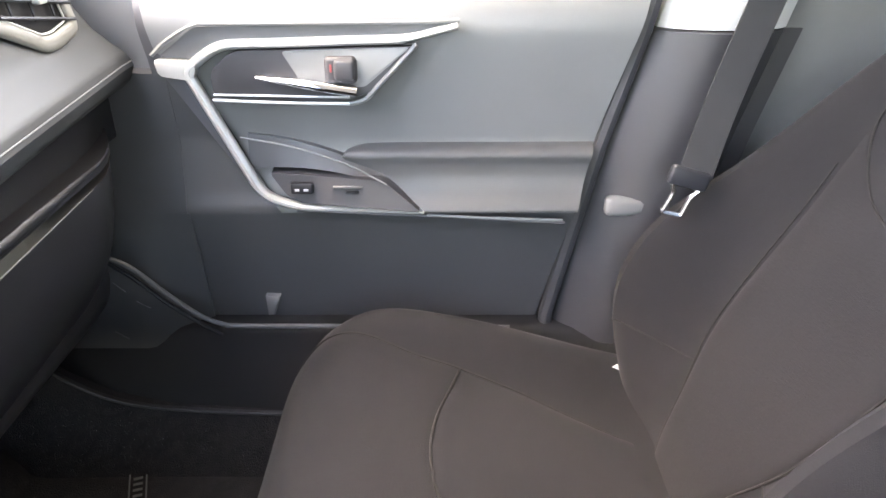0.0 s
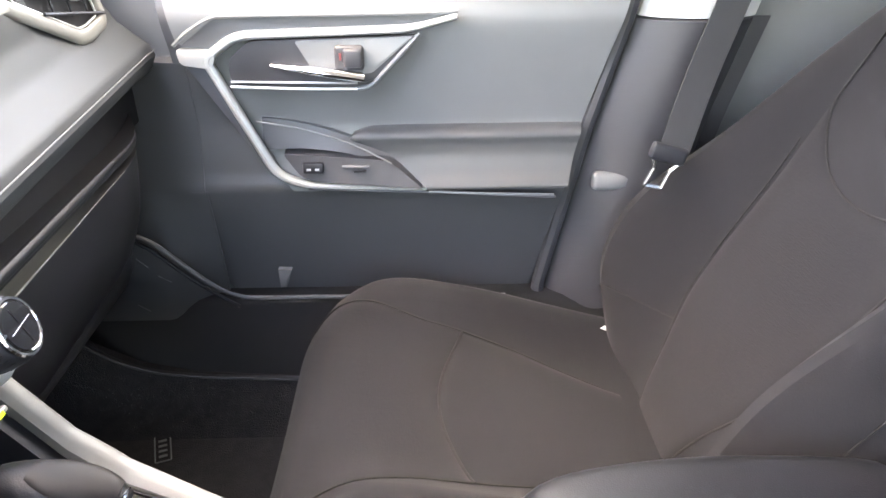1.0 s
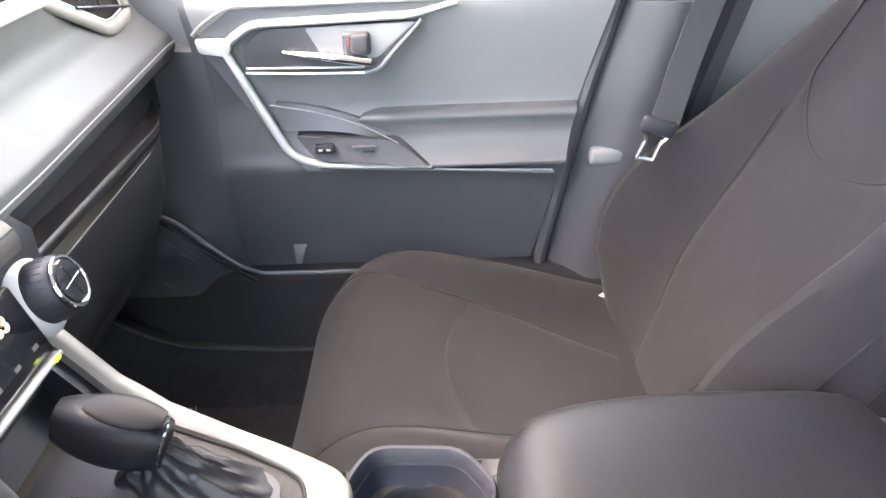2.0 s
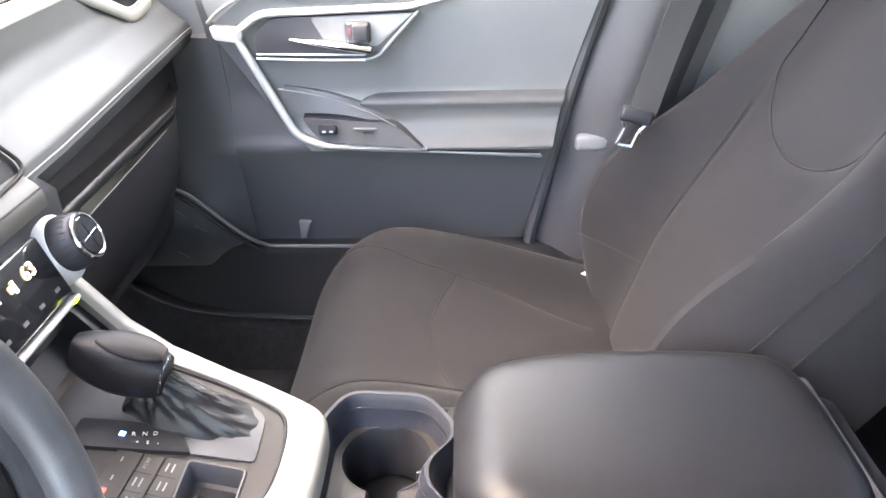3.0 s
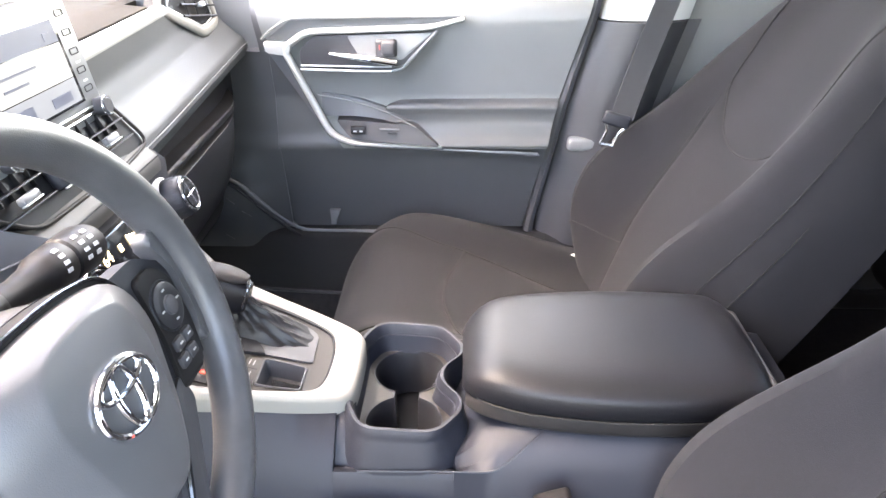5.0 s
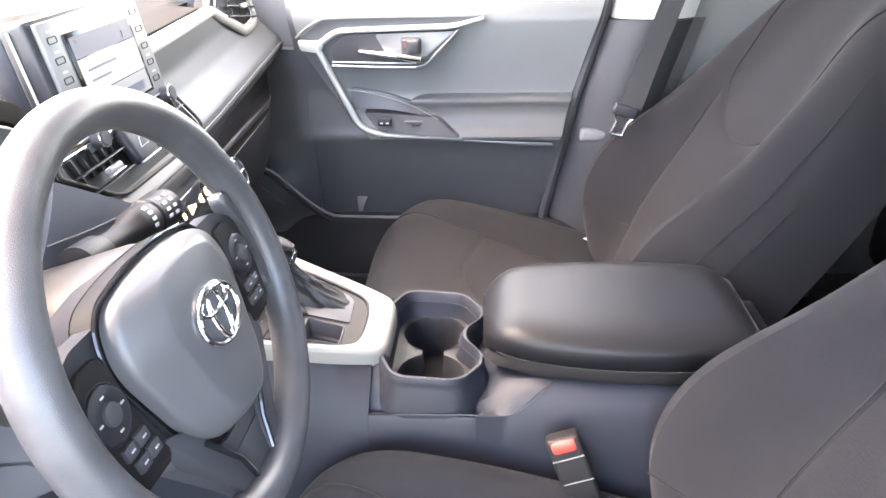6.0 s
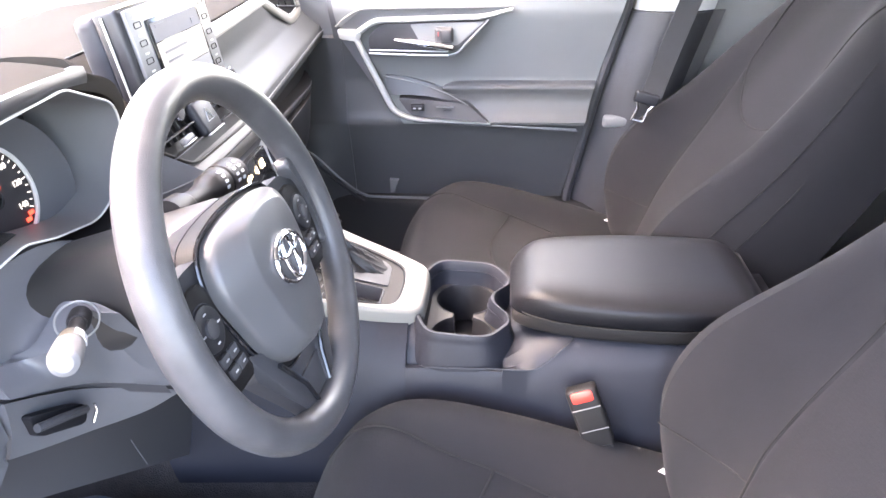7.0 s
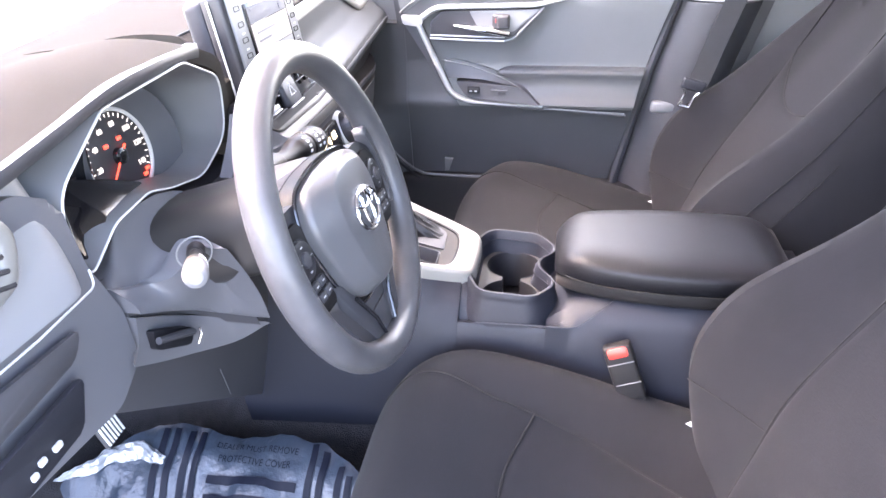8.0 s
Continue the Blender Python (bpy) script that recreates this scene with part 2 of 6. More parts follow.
def tube(path, r, n=8, closed=False, flat=None, up=(0, 0, 1)):
    """A round bar along a path; r: a radius or one for each point; flat: (wide, high) for an oval bar."""
    p = [np.array(q, float) for q in path]
    m = len(p)
    rings = []
    for i in range(m):
        a = p[i - 1] if (closed or i > 0) else p[0]
        b = p[(i + 1) % m] if (closed or i < m - 1) else p[-1]
        t = (b - a) / (np.linalg.norm(b - a) + 1e-12)
        s = np.cross(t, up)
        if np.linalg.norm(s) < 1e-4:
            s = np.cross(t, (1, 0, 0.01))
        s /= np.linalg.norm(s)
        w = np.cross(s, t)
        rr = r[i] if isinstance(r, (list, tuple)) else r
        fa, fb = flat if flat else (1, 1)
        rings.append([p[i] + rr * (fa * math.cos(k * math.tau / n) * s + fb * math.sin(k * math.tau / n) * w) for k in range(n)])
    if closed:
        rings.append(rings[0])
        bm = loft(rings, cap=False)
        bmesh.ops.remove_doubles(bm, verts=bm.verts, dist=1e-6)
        return bm
    return loft(rings)


def lathe(profile, c, axis, n=24):
    """A turned body: profile rows of (distance along the axis, radius)."""
    ax = np.array(axis, float) / np.linalg.norm(axis)
    s = np.cross(ax, (0, 0, 1) if abs(ax[2]) < 0.9 else (1, 0, 0))
    s /= np.linalg.norm(s)
    w = np.cross(ax, s)
    rings = [[np.array(c) + ax * d + r * (math.cos(k * math.tau / n) * s + math.sin(k * math.tau / n) * w) for k in range(n)] for d, r in profile]
    return loft(rings)


def written(text, size, m, material, parent, name="writing", label="", thick=0.0003):
    """Raised lettering in the built-in font, its middle at the pose m (x along the line, y up the letters)."""
    cu = bpy.data.curves.new("writing", "FONT")
    cu.body, cu.size, cu.extrude, cu.align_x, cu.align_y = text, size, thick, "CENTER", "CENTER"
    cu.resolution_u = 3
    ob = bpy.data.objects.new("writing_curve", cu)
    scene.collection.objects.link(ob)
    me = bpy.data.meshes.new_from_object(ob.evaluated_get(bpy.context.evaluated_depsgraph_get()))
    bpy.data.objects.remove(ob)
    bpy.data.curves.remove(cu)
    me.transform(m)
    me.materials.clear()
    me.materials.append(material)
    o = new(name, me)
    o.parent = parent
    if label:
        o["label"] = label
    return o


def basis(origin, x, y):
    """A pose whose x and y axes run along the given directions."""
    x = Vector(x).normalized()
    z = x.cross(Vector(y)).normalized()
    y = z.cross(x)
    return Matrix(((x.x, y.x, z.x, origin[0]), (x.y, y.y, z.y, origin[1]), (x.z, y.z, z.z, origin[2]), (0, 0, 0, 1)))


def placed(bm, m):
    bmesh.ops.transform(bm, matrix=m, verts=bm.verts)
    return bm


def patch(top, bottom, bulge=0.0, thick=0.02, n=20, direction=(-1, 0, 0)):
    """A smooth panel between two edge lines, swelling towards the cabin."""
    a, b = np.array(spline(top, 8)), np.array(spline(bottom, 8))

    def row(u, v):
        i, j = u * (len(a) - 1), u * (len(b) - 1)
        p = np.array([np.interp(i, range(len(a)), a[:, k]) for k in range(3)])
        q = np.array([np.interp(j, range(len(b)), b[:, k]) for k in range(3)])
        return p + (q - p) * v + np.array((bulge * math.sin(math.pi * v), 0, 0))

    return sheet(row, np.linspace(0, 1, 2 * n), np.linspace(0, 1, n // 2), thick, direction)


def interp(x, xs, ys):
    return float(np.interp(x, xs, ys))


def smooth_table(xs, ys):
    """A smooth curve through the table, as a function."""
    pts = spline([(a, b) for a, b in zip(xs, ys)], 10)
    px, py = [q[0] for q in pts], [q[1] for q in pts]
    return lambda x: float(np.interp(x, px, py))

# ---------------------------------------------------------------- setting: ground and car shell
g = part("ground", box((0, 0, -0.5), (400, 400, 0.1), 0), ASPHALT, smooth=False)
tagged(g, "grey asphalt ground outside the car", "ground", kind="structure")


def floor_z(x, y):
    """Carpet height: flat wells, the tunnel in the middle, the toe board in front."""
    tun = 0.16 * math.exp(-((abs(y) / 0.155) ** 6))
    toe = max(0.0, -x - 0.62) * 1.1
    return 0.05 + tun + toe


fl = part("floor", sheet(lambda u, v: (u, v, floor_z(u, v)), np.linspace(-0.97, 1.7, 60), np.linspace(-0.73, 0.73, 49), 0.04), CARPET)
tagged(fl, "black carpeted car floor with centre tunnel", "floor", kind="structure")


def side_wall(y0, s, opening):
    """One side of the body: sill, pillars and roof rail with openings between them."""
    body = thing("wall_east" if s > 0 else "wall_west", "car side with sill, pillars and roof rail", "car side", kind="structure")
    o = s * 0.05
    part("sill", prism(rounded([(-1.0, y0, -0.15), (1.7, y0, -0.15), (1.7, y0, 0.10), (-1.0, y0, 0.10)], 0.02), (0, s * 0.16, 0), 0.012), PLASTIC_DARK, body)
    part("roof_rail", prism(rounded([(-0.32, y0 - o, 1.16), (1.7, y0 - o, 1.16), (1.7, y0 - o, 1.26), (-0.32, y0 - o, 1.26)], 0.02), (0, s * 0.12, 0), 0.012), HEADLINER, body)
    part("front_pillar", prism(rounded([(-1.05, y0, 0.76), (-0.93, y0, 0.76), (-0.22, y0, 1.22), (-0.32, y0, 1.24)], 0.01), (0, s * 0.08, 0), 0.012), PILLAR_LIGHT, body)
    return body


side_wall(0.72, 1, False)
side_wall(-0.72, -1, True)
rf = part("roof", sheet(lambda u, v: (u, v, 1.24 + 0.05 * (1 - (v / 0.75) ** 2)), np.linspace(-0.30, 1.75, 12), np.linspace(-0.75, 0.75, 14), 0.03, (0, 0, 1)), HEADLINER)
tagged(rf, "light grey cloth headliner under the roof", "roof", kind="structure")
fw = part("firewall", box((-1.05, 0, 0.33), (0.06, 1.5, 0.64), 0.01), PLASTIC_DARK)
tagged(fw, "black firewall behind the dashboard", "wall", kind="structure")
bw = part("wall_south", box((1.72, 0, 0.35), (0.06, 1.5, 0.8), 0.01), PLASTIC_DARK)
tagged(bw, "dark trim wall behind the rear seats", "wall", kind="structure")

ws = thing("window_1", "sloping windscreen glass above the dashboard", "windscreen", kind="structure")
pane = part("pane", prism([(-1.04, -0.70, 0.69), (-1.04, 0.70, 0.69), (-0.30, 0.62, 1.25), (-0.30, -0.62, 1.25)], (0.003, 0, 0.004)), GLASS, ws, smooth=False)
pane.visible_shadow = False
# cowl whitened to carry the bright band of glare; bonnet kept darker
cowl = part("cowl", sheet(lambda u, v: (interp(v, [-0.75, 0.0, 0.30, 0.75], [-0.83, -0.87, -0.96, -1.09]) - 0.11 * u, v, 0.705 - 0.010 * u), np.linspace(0, 1, 6), np.linspace(-0.75, 0.75, 14), 0.02), COWL_GLARE)
tagged(cowl, "cowl below the windscreen, glare painted in white", "cowl", kind="structure")
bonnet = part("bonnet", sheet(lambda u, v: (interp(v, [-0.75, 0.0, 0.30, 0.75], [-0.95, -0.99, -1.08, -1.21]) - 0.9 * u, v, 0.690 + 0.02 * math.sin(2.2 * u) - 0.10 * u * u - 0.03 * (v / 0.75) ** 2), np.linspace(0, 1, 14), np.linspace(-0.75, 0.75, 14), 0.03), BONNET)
tagged(bonnet, "blue-grey bonnet beyond the windscreen", "bonnet", kind="structure")

# rear bench, seen past the front seats
rb = thing("rear_seat", "dark grey cloth rear bench seat in shade", "car seat")
part("cushion", box((1.10, 0, 0.27), (0.52, 1.26, 0.16), 0.05, 4), FABRIC_SIDE, rb)
part("backrest", box((1.44, 0, 0.56), (0.14, 1.26, 0.56), 0.05, 4, Matrix.Rotation(radians(20), 3, "Y")), FABRIC_SIDE, rb)

# ---------------------------------------------------------------- passenger door
DOOR_Z = [0.20, 0.28, 0.36, 0.41, 0.455, 0.475, 0.545, 0.56, 0.63, 0.690, 0.715, 0.735, 0.755, 0.775, 0.80]
DOOR_Y = [0.705, 0.700, 0.688, 0.678, 0.670, 0.678, 0.690, 0.690, 0.680, 0.670, 0.672, 0.682, 0.702, 0.732, 0.770]
door_y = smooth_table(DOOR_Z, DOOR_Y)


def door_front(z):
    """The front edge of the door panel at a height."""
    return interp(z, [0.2, 0.28, 0.40, 0.50, 0.66, 0.80], [-0.30, -0.36, -0.36, -0.37, -0.375, -0.39])


def door_rear(z):
    return interp(z, [0.2, 0.28, 0.55, 0.67, 0.80], [0.128, 0.147, 0.206, 0.238, 0.275])


pd = thing("door_1", "closed dark grey passenger door with silver trim", "car door", kind="structure")
part("door_panel", sheet(lambda u, v: (door_front(u) + (door_rear(u) - door_front(u)) * v, door_y(u) + 0.003, u), np.linspace(0.205, 0.80, 70), np.linspace(0, 1, 24), 0.05, (0, 1, 0)), DOOR_LOW, pd)


def upper_front(z):
    return interp(z, [0.452, 0.482, 0.652, 0.67, 0.80], [-0.225, -0.246, -0.326, -0.362, -0.385])


part("upper_panel", sheet(lambda u, v: (upper_front(u) + (door_rear(u) - 0.001 - upper_front(u)) * v, door_y(u) - 0.001, u), np.linspace(0.452, 0.80, 50), np.linspace(0, 1, 24), 0.003, (0, 1, 0)), PLASTIC_DOOR, pd, "grey soft upper panel")
part("window_sill", box((-0.06, 0.765, 0.805), (0.72, 0.07, 0.03), 0.01), PLASTIC_DARK, pd)
dg = part("pane", prism([(-0.62, 0.775, 0.81), (0.27, 0.775, 0.81), (0.30, 0.68, 1.18), (-0.30, 0.68, 1.18)], (0, 0.004, 0)), GLASS, pd, smooth=False)
dg.visible_shadow = False


def on_door(x, z, off=0.0):
    return (x, 0.659 - off, z)


# silver band: up from the lower strip, round the handle bay and back along the top
band = rounded([on_door(-0.026, 0.459), on_door(-0.200, 0.466), on_door(-0.244, 0.482), on_door(-0.322, 0.652), on_door(-0.278, 0.683), on_door(-0.045, 0.690), on_door(0.018, 0.706)], [0, 0.03, 0.03, 0.012, 0.02, 0.02, 0], 6, False)
wid = [0.0058 + 0.0035 * math.sin(math.pi * i / (len(band) - 1)) ** 0.7 for i in range(len(band))]
part("trim_band", tube(band, wid, 10, flat=(0.75, 1.0), up=(0, 1, 0)), SILVER, pd, "satin silver trim band")
cap = [on_door(-0.358, 0.666, 0.008), on_door(-0.308, 0.664, 0.008), on_door(-0.308, 0.652, 0.008), on_door(-0.314, 0.640, 0.008), on_door(-0.354, 0.646, 0.008)]
part("trim_cap", prism(rounded(cap, 0.004), (0, 0.015, 0), 0.002), SILVER, pd, "satin silver trim cap")
part("trim_flank", sheet(lambda u, v: (-0.356 + 0.104 * u + (0.034 - 0.018 * u) * v, 0.668 - 0.010 * v, 0.645 - 0.165 * u + 0.003 * v), np.linspace(0, 1, 14), np.linspace(0, 1, 6), 0.01, (0, 1, 0)), PLASTIC_MID, pd)

# upper shoulder line
part("shoulder", tube(spline([on_door(-0.362, 0.670), on_door(-0.340, 0.688), on_door(-0.305, 0.706), on_door(-0.27, 0.708), on_door(-0.05, 0.710), on_door(0.02, 0.712)], 8), 0.0030, 6), PLASTIC_DOOR, pd)
part("shoulder_face", prism(rounded([on_door(-0.355, 0.668, -0.003), on_door(-0.305, 0.704, -0.003), on_door(0.015, 0.709, -0.003), on_door(-0.045, 0.692, -0.003), on_door(-0.275, 0.686, -0.003), on_door(-0.310, 0.664, -0.003)], 0.006), (0, 0.02, 0), 0.002), DOOR_MID, pd)
bk = part("backing", box((-0.02, 0.775, 0.45), (1.1, 0.03, 0.70), 0.004), PLASTIC_DARK, pd)

# handle bay
bay = rounded([on_door(-0.292, 0.650, 0.003), on_door(-0.262, 0.676, 0.003), on_door(-0.030, 0.682, 0.003), on_door(-0.095, 0.622, 0.003), on_door(-0.125, 0.617, 0.003), on_door(-0.290, 0.617, 0.003)], [0.01, 0.012, 0.01, 0.03, 0.02, 0.01])
part("handle_bay", prism(bay, (0, 0.012, 0), 0.003), PLASTIC_DARK, pd, "recessed dark handle bay")
part("bay_lip", tube(spline([on_door(-0.292, 0.615, 0.004), on_door(-0.2, 0.612, 0.006), on_door(-0.118, 0.611, 0.006)], 8), 0.0022, 8), SILVER, pd, "thin bright lip under the handle")
part("bay_edge", tube(spline([on_door(-0.118, 0.611, 0.006), on_door(-0.098, 0.617, 0.006), on_door(-0.080, 0.635, 0.005), on_door(-0.032, 0.684, 0.003)], 8), 0.0032, 8), PLASTIC_DOOR, pd)
part("bay_lip", tube([on_door(-0.290, 0.622, 0.005), on_door(-0.118, 0.619, 0.006)], 0.0015, 6), SILVER, pd, "thin bright lip under the handle")
part("bay_panel", prism(rounded([on_door(-0.200, 0.676, 0.005), on_door(-0.040, 0.681, 0.005), on_door(-0.098, 0.632, 0.005), on_door(-0.175, 0.632, 0.005)], 0.006), (0, 0.01, 0), 0.002), PLASTIC_DOOR, pd)
hp = spline([(-0.234, 0.654, 0.644), (-0.19, 0.648, 0.640), (-0.15, 0.644, 0.635), (-0.108, 0.646, 0.628)], 6)
part("door_handle", tube(hp, [0.003 + 0.006 * min(1, i / 8) for i in range(len(hp))], 10, flat=(1, 0.75)), CHROME, pd, "chrome inside pull handle")
part("lock_surround", box((-0.127, 0.652, 0.654), (0.040, 0.014, 0.034), 0.006, 3), PLASTIC_DARK, pd)
part("lock_tab", box((-0.122, 0.645, 0.655), (0.026, 0.010, 0.026), 0.005, 3), PLASTIC_DARK, pd)
part("lock_mark", box((-0.1385, 0.6465, 0.657), (0.0028, 0.005, 0.010), 0.001), RED_DARK, pd, "red unlocked mark")

# pull cup, switch plate and armrest
cup = spline([on_door(-0.265, 0.565, 0.002), on_door(-0.2, 0.553, 0.003), on_door(-0.13, 0.530, 0.005), on_door(-0.075, 0.503, 0.012)], 8)
part("pull_crease", tube(cup, 0.0012, 6), PLASTIC_DOOR, pd)
part("pull_flank", sheet(lambda u, v: (-0.262 + 0.19 * u, door_y(0.53) - 0.004 - 0.012 * u - 0.012 * v, 0.562 - 0.012 * u - 0.045 * u * u - (0.045 - 0.035 * u) * v), np.linspace(0, 1, 16), np.linspace(0, 1, 6), 0.012, (0, 1, 0)), DOOR_LOW, pd)
plate = rounded([(-0.235, 0.668, 0.512), (-0.080, 0.652, 0.506), (-0.030, 0.643, 0.464), (-0.205, 0.655, 0.474)], [0.006, 0.02, 0.004, 0.02])
sw = part("switch_plate", prism(plate, (0, 0.02, 0.004), 0.003), PLASTIC_DARK, pd, "dark window switch plate")
part("window_switch", box((-0.190, 0.655, 0.495), (0.030, 0.010, 0.016), 0.003, 2), PLASTIC, sw)
for dx in (-0.006, 0.006):
    part("switch_mark", box((-0.190 + dx, 0.6492, 0.494), (0.006, 0.001, 0.003), 0), WHITE, sw, "white switch mark")
part("switch_slot", box((-0.128, 0.653, 0.497), (0.040, 0.006, 0.003), 0.001), GREYPRINT, sw)
part("switch_slot", box((-0.122, 0.651, 0.490), (0.018, 0.006, 0.003), 0.001), PLASTIC, sw)


def arm_front(z):
    """The front edge of the armrest pad: a nose near its top, then slanting back to the lower strip."""
    return interp(z, [0.458, 0.475, 0.495, 0.515, 0.532, 0.539, 0.545, 0.549], [-0.020, -0.040, -0.070, -0.105, -0.137, -0.130, -0.114, -0.094])


arm_y = smooth_table([0.0, 0.05, 0.14, 0.30, 0.50, 0.72, 0.90, 0.97, 1.0], [0.694, 0.676, 0.667, 0.669, 0.668, 0.660, 0.650, 0.649, 0.656])


def arm_row(u, v):
    z = 0.549 - 0.091 * v
    x = arm_front(z) + (door_rear(z) - 0.003 - arm_front(z)) * u
    soft = min(1.0, (x - arm_front(z)) / 0.05)
    return (x, arm_y(v) + 0.006 * (1 - soft) ** 2 * (1 - v), z + 0.001 * u)


part("armrest", sheet(arm_row, [0.0, 0.01, 0.03, 0.06] + list(np.linspace(0.1, 1, 26)), np.linspace(0, 1, 40), 0.03, (0, 1, 0)), DOOR_ARM, pd, "padded grey armrest")
part("lower_strip", tube([(-0.022, 0.653, 0.456), (0.05, 0.653, 0.452), (0.165, 0.656, 0.447)], 0.0022, 8), PLASTIC_DOOR, pd, "thin grey strip")
part("lower_groove", tube([(-0.2, 0.656, 0.462), (0.0, 0.656, 0.452), (0.168, 0.657, 0.442)], 0.003, 8), PLASTIC_DARK, pd)
part("door_clip", prism([(-0.269, 0.690, 0.305), (-0.247, 0.690, 0.304), (-0.249, 0.690, 0.299), (-0.259, 0.692, 0.270), (-0.269, 0.692, 0.269)], (0, 0.012, 0), 0.001), PIPING, pd, "small pale plastic clip")

# sill plate, kick panel and weatherstrip under the door
sp = thing("sill_plate", "black plastic sill plate under the passenger door", "sill plate")
part("body", sheet(lambda u, v: (u, 0.705 - 0.10 * v, 0.262 - 0.035 * v ** 2 - 0.12 * max(0, v - 0.35) / 0.65), np.linspace(-0.64, 0.75, 28), np.linspace(0, 1, 14), 0.03, (0, 0.6, -1)), MATT_BLACK, sp)
part("weatherstrip", tube(spline([(-0.470, 0.632, 0.400), (-0.451, 0.629, 0.397), (-0.427, 0.628, 0.382), (-0.387, 0.629, 0.341), (-0.352, 0.635, 0.305), (-0.325, 0.645, 0.284), (-0.297, 0.655, 0.274), (-0.15, 0.66, 0.270), (0.1, 0.66, 0.268)], 8), 0.0036, 8), DOOR_MID, sp, "rubber weatherstrip")
part("carpet_lip", tube(spline([(-0.62, 0.615, 0.262), (-0.555, 0.610, 0.207), (-0.49, 0.610, 0.171), (-0.405, 0.610, 0.155), (-0.23, 0.610, 0.145), (0.1, 0.610, 0.140)], 8), 0.005, 8, flat=(1, 0.6)), PLASTIC, sp)
part("carpet_side", sheet(lambda u, v: (u, 0.56 + 0.048 * v, 0.052 + (interp(u, [-0.72, -0.62, -0.555, -0.49, -0.405, -0.23, 0.2], [0.34, 0.262, 0.207, 0.171, 0.155, 0.145, 0.14]) - 0.052) * v ** 1.4 - 0.002), np.linspace(-0.72, 0.2, 30), np.linspace(0, 1, 10), 0.02, (0, 1, 0)), CARPET, sp, "black carpet turned up the sill")
kp = thing("kick_panel", "dark plastic kick panel beside the footwell", "trim panel")


def side_y(x, z):
    """Side of the footwell: flush with the door above, swelling inwards below."""
    k = min(1.0, max(0.0, (0.46 - z) / 0.16))
    k = k * k * (3 - 2 * k)
    f = min(1.0, max(0.0, (-0.335 - x) / 0.11))
    f = f * f * (3 - 2 * f)
    back = min(1.0, max(0.0, (-0.358 - x) / 0.15))
    back = back * back * (3 - 2 * back)
    return door_y(max(z, 0.26)) + 0.0020 + 0.030 * back * (1 - k) - (0.046 * k) * f - 0.016 * math.exp(-(((x + 0.46) / 0.05) ** 2 + ((z - 0.415) / 0.030) ** 2))



part("body", sheet(lambda u, v: (-0.92 + 0.565 * u, side_y(-0.92 + 0.565 * u, 0.10 + 0.35 * v), 0.10 + 0.35 * v), np.linspace(0, 1, 50), np.linspace(0, 1, 34), 0.04, (0, 1, 0)), DOOR_LOW, kp)
part("seal_groove", tube(spline([(-0.463, 0.6285, 0.393), (-0.435, 0.627, 0.374), (-0.392, 0.627, 0.331), (-0.352, 0.633, 0.293), (-0.325, 0.640, 0.268)], 8), 0.0030, 6), INDICATOR, kp, "dark groove below the seal")
for x, z in ((-0.512, 0.372), (-0.480, 0.345), (-0.448, 0.318), (-0.492, 0.262)):
    part("scuff_line", tube([(x, side_y(x, z) - 0.0004, z), (x + 0.018, side_y(x + 0.018, z - 0.013) - 0.0004, z - 0.013)], 0.0007, 5), GREYPRINT, kp)
df = part("wall_front_door_post", sheet(lambda u, v: (-0.62 + 0.262 * u, side_y(-0.62 + 0.262 * u, 0.446 + 0.196 * v) - 0.0003, 0.446 + 0.196 * v), np.linspace(0, 1, 20), np.linspace(0, 1, 14), 0.05, (0, 1, 0)), DOOR_LOW)
tagged(df, "dark plastic panel between dashboard and door", "wall", kind="structure")
cr = part("corner_trim", prism(rounded([(-0.62, 0.712, 0.643), (-0.350, 0.712, 0.643), (-0.322, 0.716, 0.712), (-0.28, 0.73, 0.80), (-0.62, 0.73, 0.84)], 0.01), (0, 0.06, 0), 0.006), PLASTIC_SOFT)
tagged(cr, "grey corner trim between dashboard and door", "trim", kind="structure")

# centre pillar with belt
pil = thing("pillar", "dark centre pillar trim with pale upper part", "pillar trim", kind="structure")


def pil_x(z):
    return interp(z, [0.10, 0.28, 0.55, 0.695, 1.2], [0.155, 0.165, 0.222, 0.262, 0.36])


part("lower_trim", sheet(lambda u, v: (pil_x(u) + 0.20 * v, 0.715 - 0.050 * math.sin(math.pi * min(1, max(0, v * 1.15 + 0.02))) ** 0.5 - 0.01 * v, u), np.linspace(0.10, 0.695, 20), np.linspace(0, 1, 18), 0.04, (0, 1, 0)), PLASTIC_DARK, pil)
part("upper_trim", sheet(lambda u, v: (pil_x(u) + 0.012 + 0.165 * v, 0.705 - 0.03 * math.sin(math.pi * v) ** 0.6 - 0.12 * (u - 0.697), u), np.linspace(0.697, 1.2, 10), np.linspace(0, 1, 14), 0.03, (0, 1, 0)), PILLAR_LIGHT, pil, "light grey upper pillar trim")
# bump coloured far paler than the trim to paint its highlight
part("bump_highlight", box((0.255, 0.672, 0.462), (0.062, 0.02, 0.030), 0.009, 3), PLASTIC_SOFT, pil)
part("door_seal", tube([(pil_x(z) - 0.007, 0.692, z) for z in np.linspace(0.12, 0.80, 14)], 0.011, 8), PLASTIC_DARK, pil, "black rubber door seal")
rd = part("wall_rear_door", sheet(lambda u, v: (0.36 + 0.75 * v, 0.715 + 0.02 * math.sin(5 * u), u), np.linspace(0.04, 0.79, 14), np.linspace(0, 1, 14), 0.05, (0, 1, 0)), PLASTIC_DOOR)
